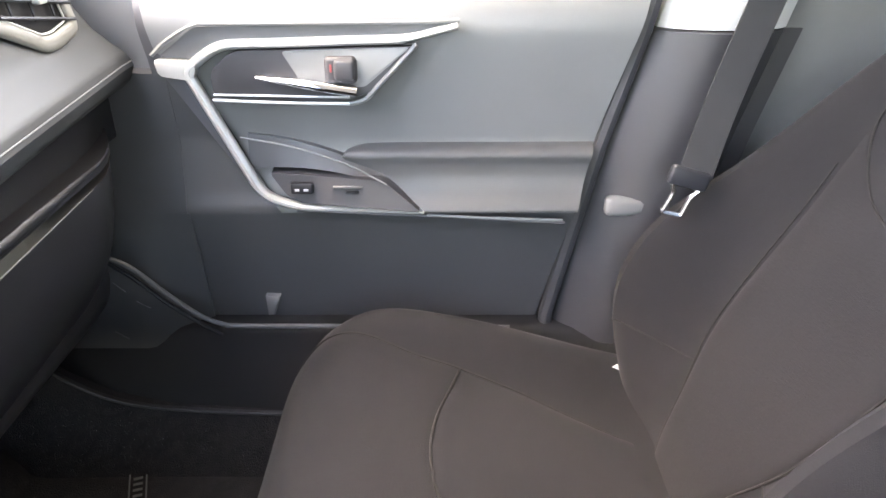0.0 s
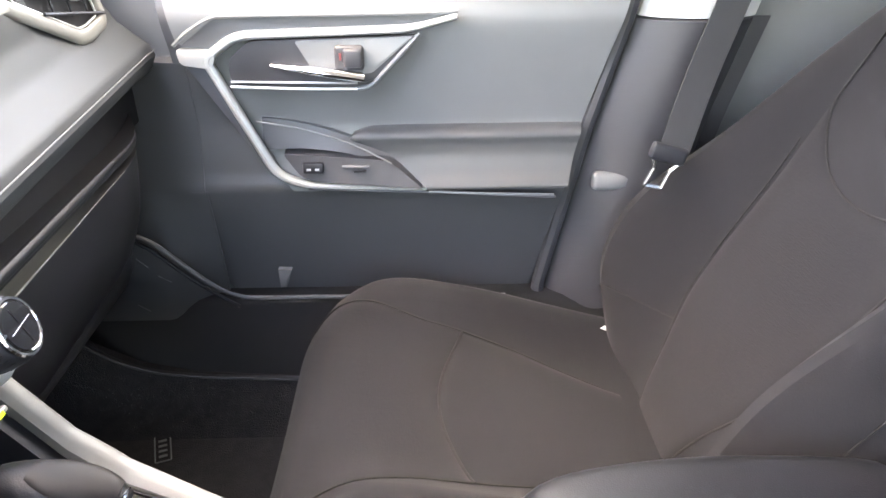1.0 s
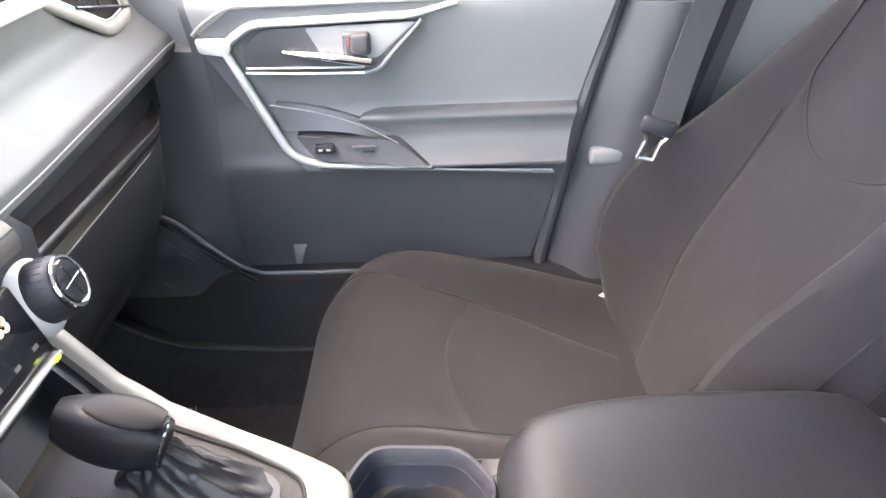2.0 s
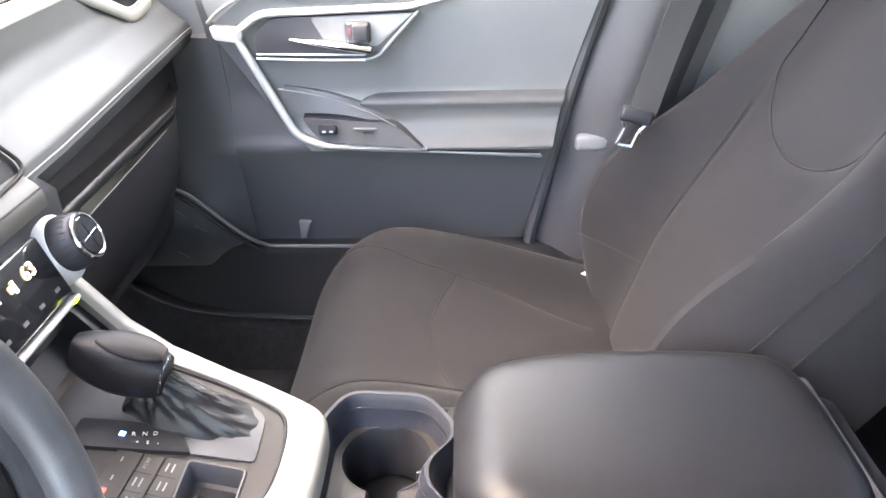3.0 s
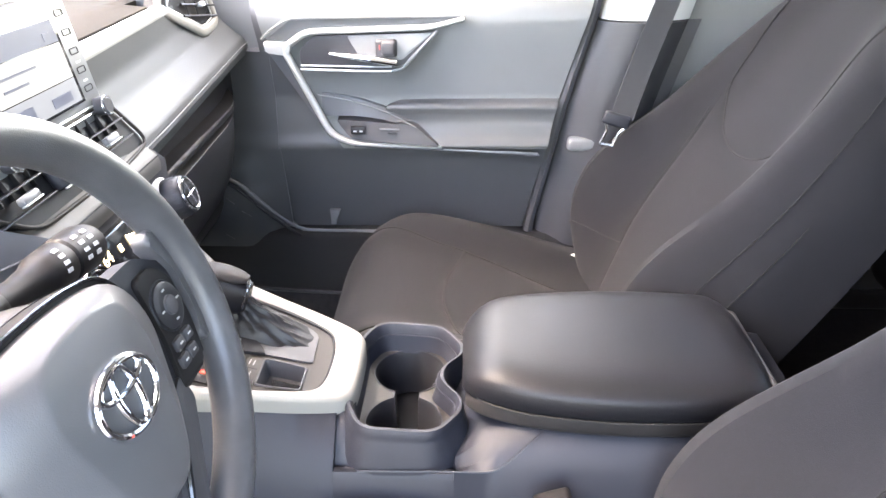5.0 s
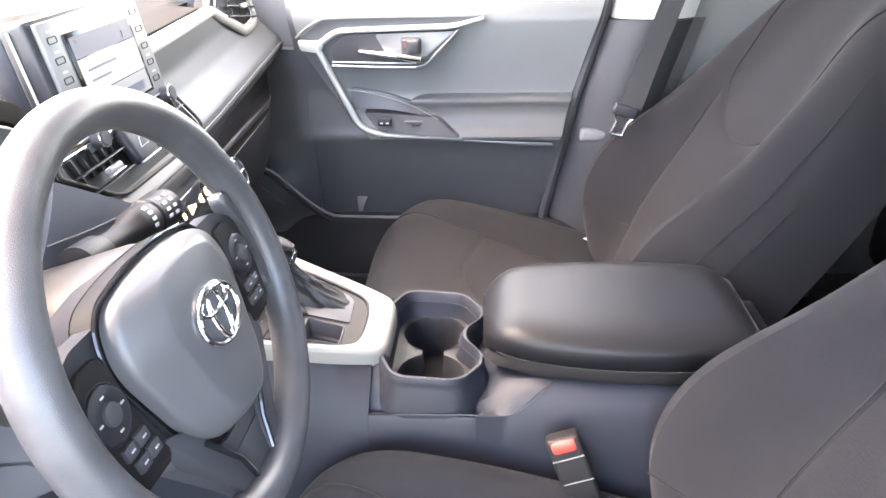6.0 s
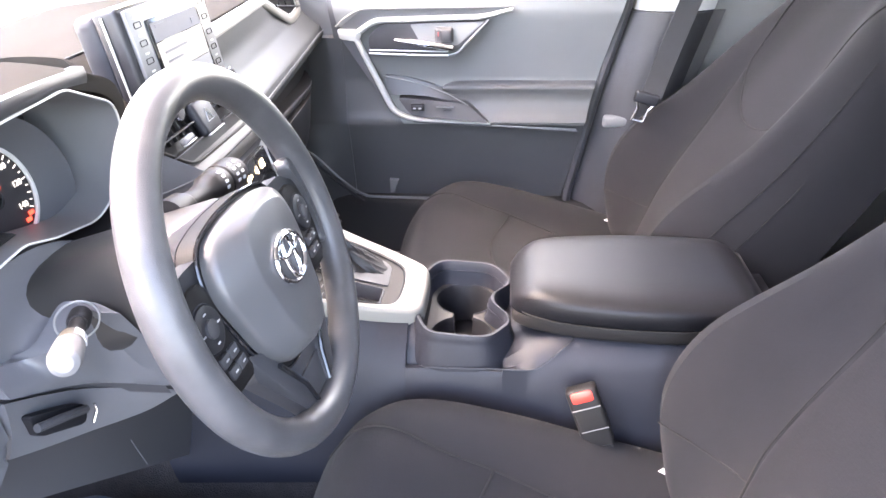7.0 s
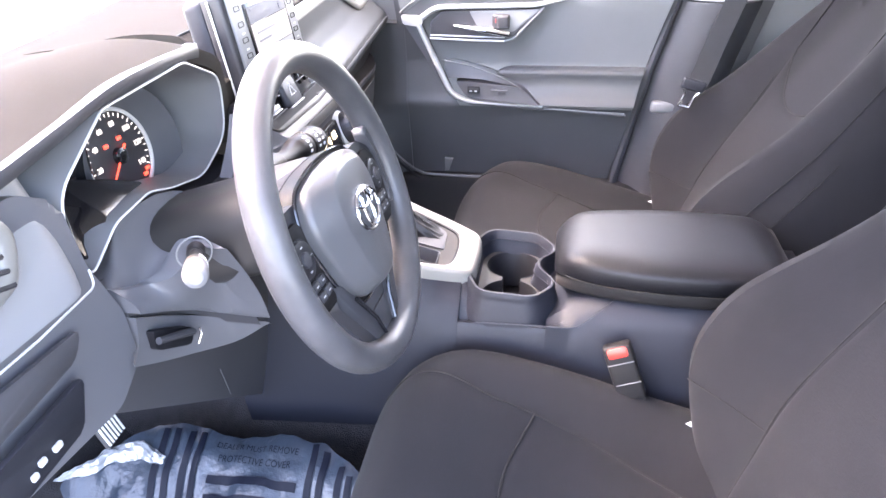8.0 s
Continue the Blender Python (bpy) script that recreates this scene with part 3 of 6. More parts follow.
tagged(rd, "dark grey rear passenger door trim", "car door", kind="structure")
rdg = part("window_2", prism([(0.46, 0.74, 0.80), (1.1, 0.74, 0.80), (1.1, 0.67, 1.17), (0.50, 0.67, 1.17)], (0, 0.004, 0)), PRIVACY, smooth=False)
tagged(rdg, "rear door window glass", "window", kind="structure")

# unseen pillar, rear door and tail glass, added to shut light out of the cabin behind the driver's open door
pw = part("wall_west_pillar", prism(rounded([(0.30, -0.72, 0.05), (0.44, -0.72, 0.05), (0.50, -0.66, 1.20), (0.37, -0.66, 1.20)], 0.02), (0, -0.08, 0), 0.012), PLASTIC_DARK)
tagged(pw, "unseen driver side pillar added to block light", "pillar trim", kind="structure")
rw = part("wall_west_rear", sheet(lambda u, v: (0.42 + 1.30 * v, -0.715 - 0.02 * math.sin(5 * u), u), np.linspace(0.05, 0.79, 14), np.linspace(0, 1, 14), 0.05, (0, -1, 0)), PLASTIC_DOOR)
tagged(rw, "unseen driver side rear door added to block light", "car door", kind="structure")
rwg = part("window_3", prism([(0.46, -0.74, 0.80), (1.7, -0.74, 0.80), (1.7, -0.67, 1.17), (0.50, -0.67, 1.17)], (0, -0.004, 0)), PRIVACY, smooth=False)
tagged(rwg, "unseen tinted rear side glass added to dim light", "window", kind="structure")
re_ = part("wall_east_rear", box((1.40, 0.74, 0.42), (0.62, 0.05, 0.76), 0.01), PLASTIC_DOOR)
tagged(re_, "unseen rear quarter trim added to block light", "wall", kind="structure")
rwh = part("window_4", prism([(1.10, 0.74, 0.80), (1.72, 0.74, 0.80), (1.72, 0.67, 1.17), (1.10, 0.67, 1.17)], (0, 0.004, 0)), PRIVACY, smooth=False)
tagged(rwh, "unseen tinted rear quarter glass added to dim light", "window", kind="structure")
tail = part("window_5", prism([(1.74, -0.66, 0.74), (1.74, 0.66, 0.74), (1.70, 0.62, 1.26), (1.70, -0.62, 1.26)], (0.004, 0, 0)), PRIVACY, smooth=False)
tagged(tail, "unseen tinted tailgate glass added to dim light", "window", kind="structure")

bt = thing("seat_belt", "dark grey webbing seat belt with steel tongue", "seat belt")


def ribbon(pts, width, across, thick=0.0016):
    a = np.array(across, float)
    return loft([[np.array(p) + a * width / 2, np.array(p) - a * width / 2, np.array(p) - a * width / 2 + np.array((0, thick, 0)), np.array(p) + a * width / 2 + np.array((0, thick, 0))] for p in spline(pts, 6)])


part("webbing", ribbon([(0.445, 0.640, 1.02), (0.392, 0.630, 0.80), (0.338, 0.602, 0.64), (0.303, 0.566, 0.545)], 0.044, (0.95, 0, -0.2)), WEBBING, bt)
TG = basis((0.287, 0.560, 0.521), (0.93, -0.05, -0.25), (0.22, 0, 0.97))
frame_pts = rounded([(-0.017, 0.016, 0), (0.019, 0.016, 0), (0.012, 0.004, 0), (0.010, -0.022, 0), (-0.014, -0.024, 0), (-0.010, 0.004, 0)], 0.003)
part("tongue", placed(tube(frame_pts, 0.0032, 8, closed=True, up=(0, 0, 1)), TG), STEEL, bt, "bright steel belt tongue")
part("tongue_cover", placed(box((0.0, 0.026, 0), (0.050, 0.024, 0.012), 0.005, 3), TG), PLASTIC, bt)

# ---------------------------------------------------------------- front seats
cush_top = smooth_table([-0.222, -0.210, -0.186, -0.155, -0.11, -0.05, 0.02, 0.15, 0.28, 0.36], [0.20, 0.245, 0.283, 0.311, 0.316, 0.306, 0.290, 0.260, 0.240, 0.24])
cush_wide = smooth_table([-0.222, -0.19, -0.13, -0.02, 0.15, 0.36], [0.205, 0.236, 0.256, 0.266, 0.266, 0.25])
cush_bol = smooth_table([-0.222, -0.16, -0.10, -0.04, 0.08, 0.20, 0.36], [0.0, 0.012, 0.040, 0.052, 0.052, 0.04, 0.02])


def cushion_z(x, y):
    w, n, zb = cush_wide(x), 6.0, 0.12
    k = max(0.0, 1 - min(1.0, abs(y) / w) ** n) ** (1 / n)
    return zb + (cush_top(x) - zb) * k + cush_bol(x) * math.exp(-(((abs(y) - 0.205) / 0.05) ** 2)) * min(1, k * 1.4) - 0.006 * math.cos(y / 0.14 * 1.5) * (abs(y) < 0.14)


UP = np.array((math.sin(radians(32)), 0, math.cos(radians(32))))
OUT = np.array((-math.cos(radians(32)), 0, math.sin(radians(32))))
HINGE = np.array((0.33, 0.0, 0.22))
back_wide = smooth_table([-0.06, 0.0, 0.08, 0.18, 0.34, 0.46, 0.56, 0.63, 0.67], [0.19, 0.235, 0.262, 0.268, 0.256, 0.236, 0.205, 0.17, 0.13])
back_mid = smooth_table([-0.06, 0.0, 0.08, 0.18, 0.32, 0.46, 0.58, 0.64, 0.67], [0.05, 0.072, 0.082, 0.087, 0.086, 0.090, 0.09, 0.07, 0.03])
back_bol = smooth_table([-0.06, 0.0, 0.06, 0.12, 0.20, 0.33, 0.46, 0.58, 0.67], [0.0, 0.040, 0.084, 0.104, 0.103, 0.066, 0.040, 0.02, 0.0])


def back_d(s, y):
    w, n = back_wide(s), 6.0
    k = max(0.0, 1 - min(1.0, abs(y) / w) ** n) ** (1 / n)
    return -0.03 + (back_mid(s) + 0.03) * k + back_bol(s) * math.exp(-(((abs(y) - w + 0.055) / 0.05) ** 2)) * min(1, k * 1.4)


def on_back(s, y, off=0.0):
    p = HINGE + UP * s + OUT * (back_d(s, y) + off)
    return (p[0], y, p[2])


def ring_cushion(x):
    w = cush_wide(x)
    ys = [w * math.sin(a) for a in np.linspace(-math.pi / 2, math.pi / 2, 41)]
    return [(x, y, cushion_z(x, y)) for y in ys] + [(x, w * 0.96, 0.085), (x, -w * 0.96, 0.085)]


def ring_back(s):
    w = back_wide(s)
    ys = [w * math.sin(a) for a in np.linspace(-math.pi / 2, math.pi / 2, 41)]
    front = [on_back(s, y) for y in ys]
    rear = HINGE + UP * s + OUT * (-0.045)
    return front + [(rear[0], w * 0.9, rear[2]), (rear[0], -w * 0.9, rear[2])]


cush_half = smooth_table([-0.20, -0.154, -0.10, -0.04, 0.02, 0.10, 0.16, 0.24], [0.186, 0.182, 0.166, 0.149, 0.141, 0.124, 0.100, 0.062])
back_half = smooth_table([-0.05, 0.04, 0.09, 0.13, 0.20, 0.30, 0.37], [0.050, 0.078, 0.100, 0.115, 0.125, 0.133, 0.138])


def cross_x(y):
    """The seam across the cushion, bowed towards the front."""
    return 0.022 - 0.036 * math.cos(min(1.0, abs(y) / 0.141) * math.pi / 2)


def arc_s(y):
    """The round lower edge of the shoulder panel on the backrest."""
    return 0.340 + 0.095 * (1 - math.sqrt(max(0.0, 1 - min(1.0, abs(y) / 0.134) ** 2)))


def dip(bm_path, r=0.0015):
    return tube(bm_path, r, 6)


def front_seat():
    seat = thing("front_seat", "dark grey-brown woven cloth car seat with bolsters", "car seat", "front seats")
    xs = list(-0.222 + 0.06 * (np.linspace(0, 1, 14) ** 1.6)) + list(np.linspace(-0.15, 0.34, 34))
    part("cushion", loft([ring_cushion(x) for x in xs]), FABRIC_SIDE, seat)
    us = [0, 0.012, 0.03, 0.06, 0.1] + list(np.linspace(0.15, 0.85, 22)) + [0.9, 0.94, 0.97, 0.988, 1]
    vs = [2 * q - 1 for q in us]

    def swell(e):
        return 0.0058 * (1 - math.exp(-max(0.0, e) / 0.009)) - 0.0006

    def front_row(u, v):
        y = v * cush_half(-0.185 + 0.2 * u)
        x = -0.185 + (cross_x(y) + 0.185) * u
        e = min((1 - abs(v)) * 0.15, cross_x(y) - x)
        return (x, y, cushion_z(x, y) + swell(e))

    def rear_row(u, v):
        y = v * cush_half(0.02 + 0.21 * u)
        x = cross_x(y) + (0.235 - cross_x(y)) * u
        e = min((1 - abs(v)) * 0.11, x - cross_x(y))
        return (x, y, cushion_z(x, y) + swell(e))

    def back_row(u, v):
        y = v * back_half(-0.04 + u * 0.40)
        top = arc_s(y)
        s_ = -0.04 + u * (top + 0.04)
        return on_back(s_, y, swell(min((1 - abs(v)) * 0.12, top - s_)))

    part("front_insert", sheet(front_row, us, vs, 0.006), FABRIC, seat, "ribbed woven cloth insert")
    part("rear_insert", sheet(rear_row, us, vs, 0.006), FABRIC_SIDE, seat, "plain cloth insert")
    for s in (-1, 1):
        part("seam", dip([(x, s * cush_half(x), cushion_z(x, cush_half(x)) + 0.0010) for x in np.linspace(-0.20, 0.22, 44)], 0.0016), THREAD, seat, "dark stitched seam")
    part("seam", dip([(cross_x(y), y, cushion_z(cross_x(y), y) + 0.0016) for y in np.linspace(-0.141, 0.141, 36)], 0.0017), THREAD, seat, "dark stitched seam")
    bk = part("backrest", loft([ring_back(s) for s in list(np.linspace(-0.06, 0.58, 48)) + list(np.linspace(0.59, 0.67, 12))]), FABRIC_SIDE, seat)
    part("backrest_insert", sheet(back_row, us, vs, 0.005, tuple(-OUT)), FABRIC, seat, "woven cloth insert")
    for sg in (-1, 1):
        part("seam", dip([on_back(s, sg * back_half(s), 0.0010) for s in np.linspace(-0.03, 0.365, 40)], 0.0014), THREAD, seat, "dark stitched seam")
        part("seam", dip([on_back(interp(y, [0.100, 0.16, 0.25], [0.092, 0.066, 0.020]), sg * y, 0.0008) for y in np.linspace(0.102, 0.25, 18)], 0.0011), THREAD, seat, "dark stitched seam")
        part("piping", tube([on_back(s, sg * (back_wide(s) - 0.004), 0.001) for s in np.linspace(0.02, 0.34, 34)], 0.0010, 6), THREAD, seat)
        part("side_seam", dip([on_back(s, sg * (back_wide(s) - 0.016), 0.0008) for s in np.linspace(0.14, 0.52, 36)], 0.0011), THREAD, seat, "dark stitched seam")
    u_line = [(-0.134 - 0.10 * (s - 0.435) ** 2, s) for s in np.linspace(0.60, 0.445, 14)] + [(0.134 * math.sin(a), 0.435 - 0.095 * math.cos(a)) for a in np.linspace(-math.pi / 2, math.pi / 2, 44)]
    u_line += [(-y, s) for y, s in reversed(u_line[:14])]
    part("seam", dip([on_back(s, y, 0.0010) for y, s in u_line], 0.0014), THREAD, seat, "dark stitched seam")
    base = part("seat_base", box((0.06, 0, 0.105), (0.46, 0.44, 0.07), 0.015, 3), PLASTIC_DARK, seat)
    for s in (-1, 1):
        part("seat_rail", box((0.06, s * 0.19, 0.062), (0.52, 0.035, 0.03), 0.004), STEEL, base)
        part("hinge_cover", prism(rounded([(0.222, s * 0.192, 0.268), (0.242, s * 0.186, 0.274), (0.246, s * 0.186, 0.250), (0.236, s * 0.190, 0.236)], 0.003), (0, s * -0.008, 0.002), 0.002), PILLAR_LIGHT, seat, "pale plastic label tab")
    return seat


seat_p = front_seat()
seat_p.location = (0, 0.374, 0)
seat_d = copy_thing(seat_p, pose(-0.013, -0.374, 0.002))
tagged(seat_p, "grey-brown woven cloth front passenger seat, scuffed cushion")
tagged(seat_d, "dark grey woven cloth driver seat beside the console")
# pale scuffs on the passenger cushion
rnd = random.Random(4)
for i in range(9):
    x0, y0 = rnd.uniform(-0.15, -0.06), rnd.uniform(-0.14, -0.02)
    a, ln = rnd.choice((0.2, 1.2, 1.5, 2.4)), rnd.uniform(0.012, 0.03)
    part("scuff", tube([(x0 + math.cos(a) * ln * t, y0 + math.sin(a) * ln * t, cushion_z(x0 + math.cos(a) * ln * t, y0 + math.sin(a) * ln * t) + 0.0016) for t in np.linspace(0, 1, 6)], 0.0005, 5), SCUFF, seat_p, "pale scuff mark")

# belt buckle beside the driver
bu = thing("belt_buckle", "black belt buckle with red release button", "belt buckle")
BK = basis((0.121, -0.155, 0.357), (0.92, 0.0, 0.36), (-0.36, 0.2, 0.90))
part("housing", placed(box((0, -0.026, 0), (0.040, 0.086, 0.022), 0.005, 3), BK), STALK, bu)
part("release_button", placed(box((0, 0.007, 0.0035), (0.030, 0.017, 0.020), 0.005, 2), BK), RED, bu, "red release button")
part("slot", placed(box((0, -0.010, 0.0108), (0.038, 0.0018, 0.002), 0.0006), BK), PIPING, bu)
part("seam_line", placed(box((0.002, -0.042, 0.0108), (0.036, 0.0014, 0.002), 0.0005), BK), PIPING, bu)
part("stalk", placed(box((0.0, -0.10, -0.002), (0.036, 0.12, 0.014), 0.004, 2), BK), STALK, bu)

# ---------------------------------------------------------------- centre console
con = thing("center_console", "dark grey centre console with pale silver frame", "console")


def con_z(x):
    return interp(x, [-0.45, -0.347, -0.302, -0.262, -0.20, -0.096], [0.67, 0.542, 0.490, 0.4615, 0.4445, 0.4165])


def con_w(x):
    return interp(x, [-0.45, -0.345, -0.302, -0.263, -0.20, -0.16, -0.116], [0.118, 0.113, 0.107, 0.101, 0.082, 0.071, 0.060])


def con_ring(x):
    if x > 0.016:
        k = min(1, (x - 0.016) / 0.11)
        top = 0.370 + 0.043 * (1 - (1 - k) ** 2)
        right = [(0.070, top), (0.086 + 0.012 * (1 - k), top - 0.001), (0.108, top - 0.014), (0.120, 0.372), (0.128, 0.325), (0.132, 0.27), (0.132, 0.19), (0.12, 0.055)]
    elif x > -0.116:
        right = [(0.102, 0.295), (0.110, 0.364), (0.118, 0.365), (0.1222, 0.358), (0.128, 0.325), (0.132, 0.27), (0.132, 0.19), (0.12, 0.055)]
    else:
        w, z = con_w(x) + 0.010, con_z(x) - 0.012
        lo = interp(x, [-0.47, -0.30, -0.118], [0.145, 0.136, 0.128])
        right = [(w - 0.034, z - 0.045), (w - 0.032, z), (w + 0.004, z - 0.006), (0.5 * (w + 0.006 + lo), z - 0.035), (lo, z - 0.08), (lo + 0.003, 0.27), (lo + 0.003, 0.19), (0.12, 0.055)]
    pts = [(x, y, zz) for y, zz in right]
    return pts + [(x, -y, zz) for _, y, zz in reversed(pts)]


part("body", loft([con_ring(x) for x in sorted(list(np.linspace(-0.47, 0.40, 60)) + [-0.1165, -0.1155, 0.0155, 0.0165])]), CONSOLE, con)
for s in (-1, 1):
    part("panel_seam", tube(spline([(-0.088, s * 0.1205, 0.369), (0.0, s * 0.1207, 0.371), (0.052, s * 0.1208, 0.372), (0.072, s * 0.1172, 0.381), (0.095, s * 0.1085, 0.400), (0.112, s * 0.0955, 0.4085), (0.122, s * 0.0885, 0.4130), (0.26, s * 0.0895, 0.4145), (0.38, s * 0.0895, 0.4145)], 6), 0.0010, 5), PLASTIC, con)

part("plate_end", prism([(-0.132, y, z) for y, z in ((0.066, 0.404), (0.084, 0.390), (0.117, 0.345), (0.116, 0.30), (-0.116, 0.30), (-0.117, 0.345), (-0.084, 0.390), (-0.066, 0.404))], (0.034, 0, 0), 0.002), CONSOLE, con)

# pale frame round the shift plate: one band from arm to arm
frame_out = [(-0.350, 0.128), (-0.302, 0.121), (-0.263, 0.115), (-0.20, 0.0955), (-0.16, 0.0845), (-0.122, 0.0715), (-0.106, 0.063), (-0.0985, 0.049), (-0.0965, 0.020)]
frame_in = [(-0.350, 0.106), (-0.302, 0.099), (-0.257, 0.091), (-0.20, 0.0785), (-0.170, 0.069), (-0.150, 0.0605), (-0.1395, 0.051), (-0.1345, 0.035), (-0.1325, 0.014)]


def frame_loft():
    out = np.array(spline(frame_out + [(x, -y) for x, y in reversed(frame_out)], 6))
    inn = np.array(spline(frame_in + [(x, -y) for x, y in reversed(frame_in)], 6))
    rings = []
    for o, i in zip(out, inn):
        def at(f, up):
            p = o + (i - o) * f
            return (p[0], p[1], con_z(p[0]) + up)
        low = 0.414 - 0.27 * (i[0] + 0.11) - 0.004
        rings.append([at(0.0, -0.022), at(0.0, -0.003), at(0.07, 0.002), at(0.17, 0.0036), at(0.62, 0.0030), at(0.72, 0.0018), at(0.96, -0.002), (i[0], i[1], low)])
    return loft(rings)


part("frame_band", frame_loft(), IVORY, con, "pale silver painted frame")


def deck(x, y, up=0.0):
    """A place on the shift deck, inside the frame."""
    return (x, y, 0.414 - 0.27 * (x + 0.11) + up)


def deck_half(x):
    return interp(x, [-0.35, -0.302, -0.257, -0.20, -0.17, -0.15, -0.1395, -0.134], [0.106, 0.099, 0.091, 0.0785, 0.069, 0.0605, 0.051, 0.030])


def deck_row(u, v):
    edge = deck_half(u) + 0.001
    return deck(u, math.copysign(min(abs(v), edge), v))


TRAY = (-0.205, -0.158, -0.064, -0.020)
bm = sheet(deck_row, list(np.linspace(-0.345, -0.215, 14)) + [TRAY[0], TRAY[1], -0.150, -0.144, -0.139, -0.1335], [-0.12, -0.09, -0.075, TRAY[2], TRAY[3], 0.0, 0.02, 0.04, 0.06, 0.075, 0.09, 0.12])
gone = [f for f in bm.faces if TRAY[0] < f.calc_center_median().x < TRAY[1] and TRAY[2] < f.calc_center_median().y < TRAY[3]]
bmesh.ops.delete(bm, geom=gone, context="FACES")
part("shift_deck", bm, PLASTIC_BROWN, con, "brown-grey shift surround")
gap_in = spline([(x, y) for x, y in frame_in[1:]] + [(x, -y) for x, y in reversed(frame_in[1:])], 6)
part("deck_gap", tube([deck(x - 0.001, y * 0.985, 0.0006) for x, y in gap_in], 0.0016, 6), INDICATOR, con, "dark joint round the surround")
part("plate_inner", prism(rounded([deck(-0.33, 0.084), deck(-0.234, 0.0725), deck(-0.198, 0.0650), deck(-0.167, 0.0555), deck(-0.156, 0.046), deck(-0.153, -0.009), deck(-0.208, -0.013), deck(-0.33, -0.032)], [0, 0, 0, 0.008, 0.008, 0.004, 0.004, 0]), (0, 0, 0.0022), 0.0008), PLASTIC_DARK, con, "dark grey lever plate")
part("gear_indicator", prism(rounded([deck(-0.302, -0.030), deck(-0.206, -0.0135), deck(-0.216, 0.003), deck(-0.231, 0.011), deck(-0.266, 0.008), deck(-0.302, 0.002)], [0.002, 0.002, 0.01, 0.008, 0.01, 0.002]), (0, 0, 0.0045), 0.001), INDICATOR, con, "black gear display")
def at_deck(x, y, up, turn=0.0):
    m = basis(deck(x, y, up), (1, 0, -0.27), (0, 1, 0))
    return m @ Matrix.Rotation(turn, 4, "Z")


part("indicator_lamp", placed(box((0, 0, 0), (0.0045, 0.0045, 0.001), 0), at_deck(-0.264, -0.008, 0.0055)), BLUE_LIT, con, "blue lit park lamp")
for ch_, x, y in (("R", -0.2555, -0.0062), ("N", -0.247, -0.0035), ("D", -0.239, -0.001)):
    written(ch_, 0.0060, at_deck(x, y, 0.0053, 0.25), WHITE, con)
for ch_, x, y in (("+", -0.2495, -0.0140), ("S", -0.2415, -0.0125), ("-", -0.2335, -0.0110)):
    written(ch_, 0.0050, at_deck(x, y, 0.0053, 0.25), WHITE, con)
# three columns of buttons
for i, (x, w) in enumerate(((-0.2555, 0.0215), (-0.2355, 0.0165), (-0.2165, 0.0185))):
    b = part("button_column", placed(box((0, 0, 0), (w, 0.061, 0.0026), 0.0007), at_deck(x + 0.0015, -0.052, 0.0008, -0.05)), PLASTIC_BROWN, con, "brown-grey button column")
    for j in range(3 if i else 2):
        yy = -0.032 - 0.020 * j
        if i == 1 and j == 0:
            written("SPORT", 0.0042, at_deck(x, yy, 0.0024, 1.45), PRINT, b)
        else:
            for q in (-1, 1) if i else (0,):
                part("button_mark", placed(box((0, 0, 0), (0.0013, 0.009 if i else 0.005, 0.0004), 0), at_deck(x + 0.0024 * q, yy, 0.0023, -0.05)), PRINT, b)
        if i and j:
            part("button_gap", placed(box((0, 0, 0), (w - 0.001, 0.0007, 0.0006), 0), at_deck(x, yy + 0.010, 0.0021, -0.05)), INDICATOR, b)
part("warning_mark", placed(box((0, 0, 0), (0.008, 0.005, 0.0006), 0), at_deck(-0.2585, -0.066, 0.0026)), RED_LIT, con, "red lit parking brake mark")

tw = rounded([(TRAY[0] + 0.001, TRAY[2] - 0.002), (TRAY[1], TRAY[2] + 0.004), (TRAY[1], TRAY[3]), (TRAY[0], TRAY[3])], 0.004, 3)
tc = np.array((-0.1815, -0.042))


def tray_ring(k, up):
    return [deck(tc[0] + (p[0] - tc[0]) * k, tc[1] + (p[1] - tc[1]) * k, up) for p in tw]


part("coin_tray", loft([tray_ring(0.60, -0.021), tray_ring(0.88, -0.020), tray_ring(0.95, -0.002), tray_ring(0.98, 0.002), tray_ring(1.04, 0.0025), tray_ring(1.08, 0.0003)], cap=False), PLASTIC_DARK, con, "small dark open tray")
part("tray_floor", prism(tray_ring(0.66, -0.0215), (0, 0, 0.001)), GLOSS, con)

# cup holder: one rim with two round wells
ch = thing("cup_holder", "black double cup holder with waisted rim", "cup holder")
cup_out = [(-0.108, -0.066), (-0.088, -0.106), (-0.002, -0.106), (0.026, -0.066), (0.026, -0.044), (0.004, -0.014), (0.004, 0.014), (0.026, 0.044), (0.026, 0.066), (-0.002, 0.106), (-0.088, 0.106), (-0.108, 0.066)]
co = rounded([(x, y, 0.0) for x, y in cup_out], [0.01, 0.02, 0.02, 0.012, 0.008, 0.012, 0.012, 0.008, 0.012, 0.02, 0.02, 0.01], 4)


def shrink(pts, d):
    c = np.array((-0.045, 0.0, 0.0))
    out = []
    for p in pts:
        v = np.array(p) - c
        out.append(c + v * (1 - d / np.linalg.norm(v)))
    return out


def lev(pts, z):
    return [(p[0], p[1], z - 0.06 * (p[0] + 0.045)) for p in pts]


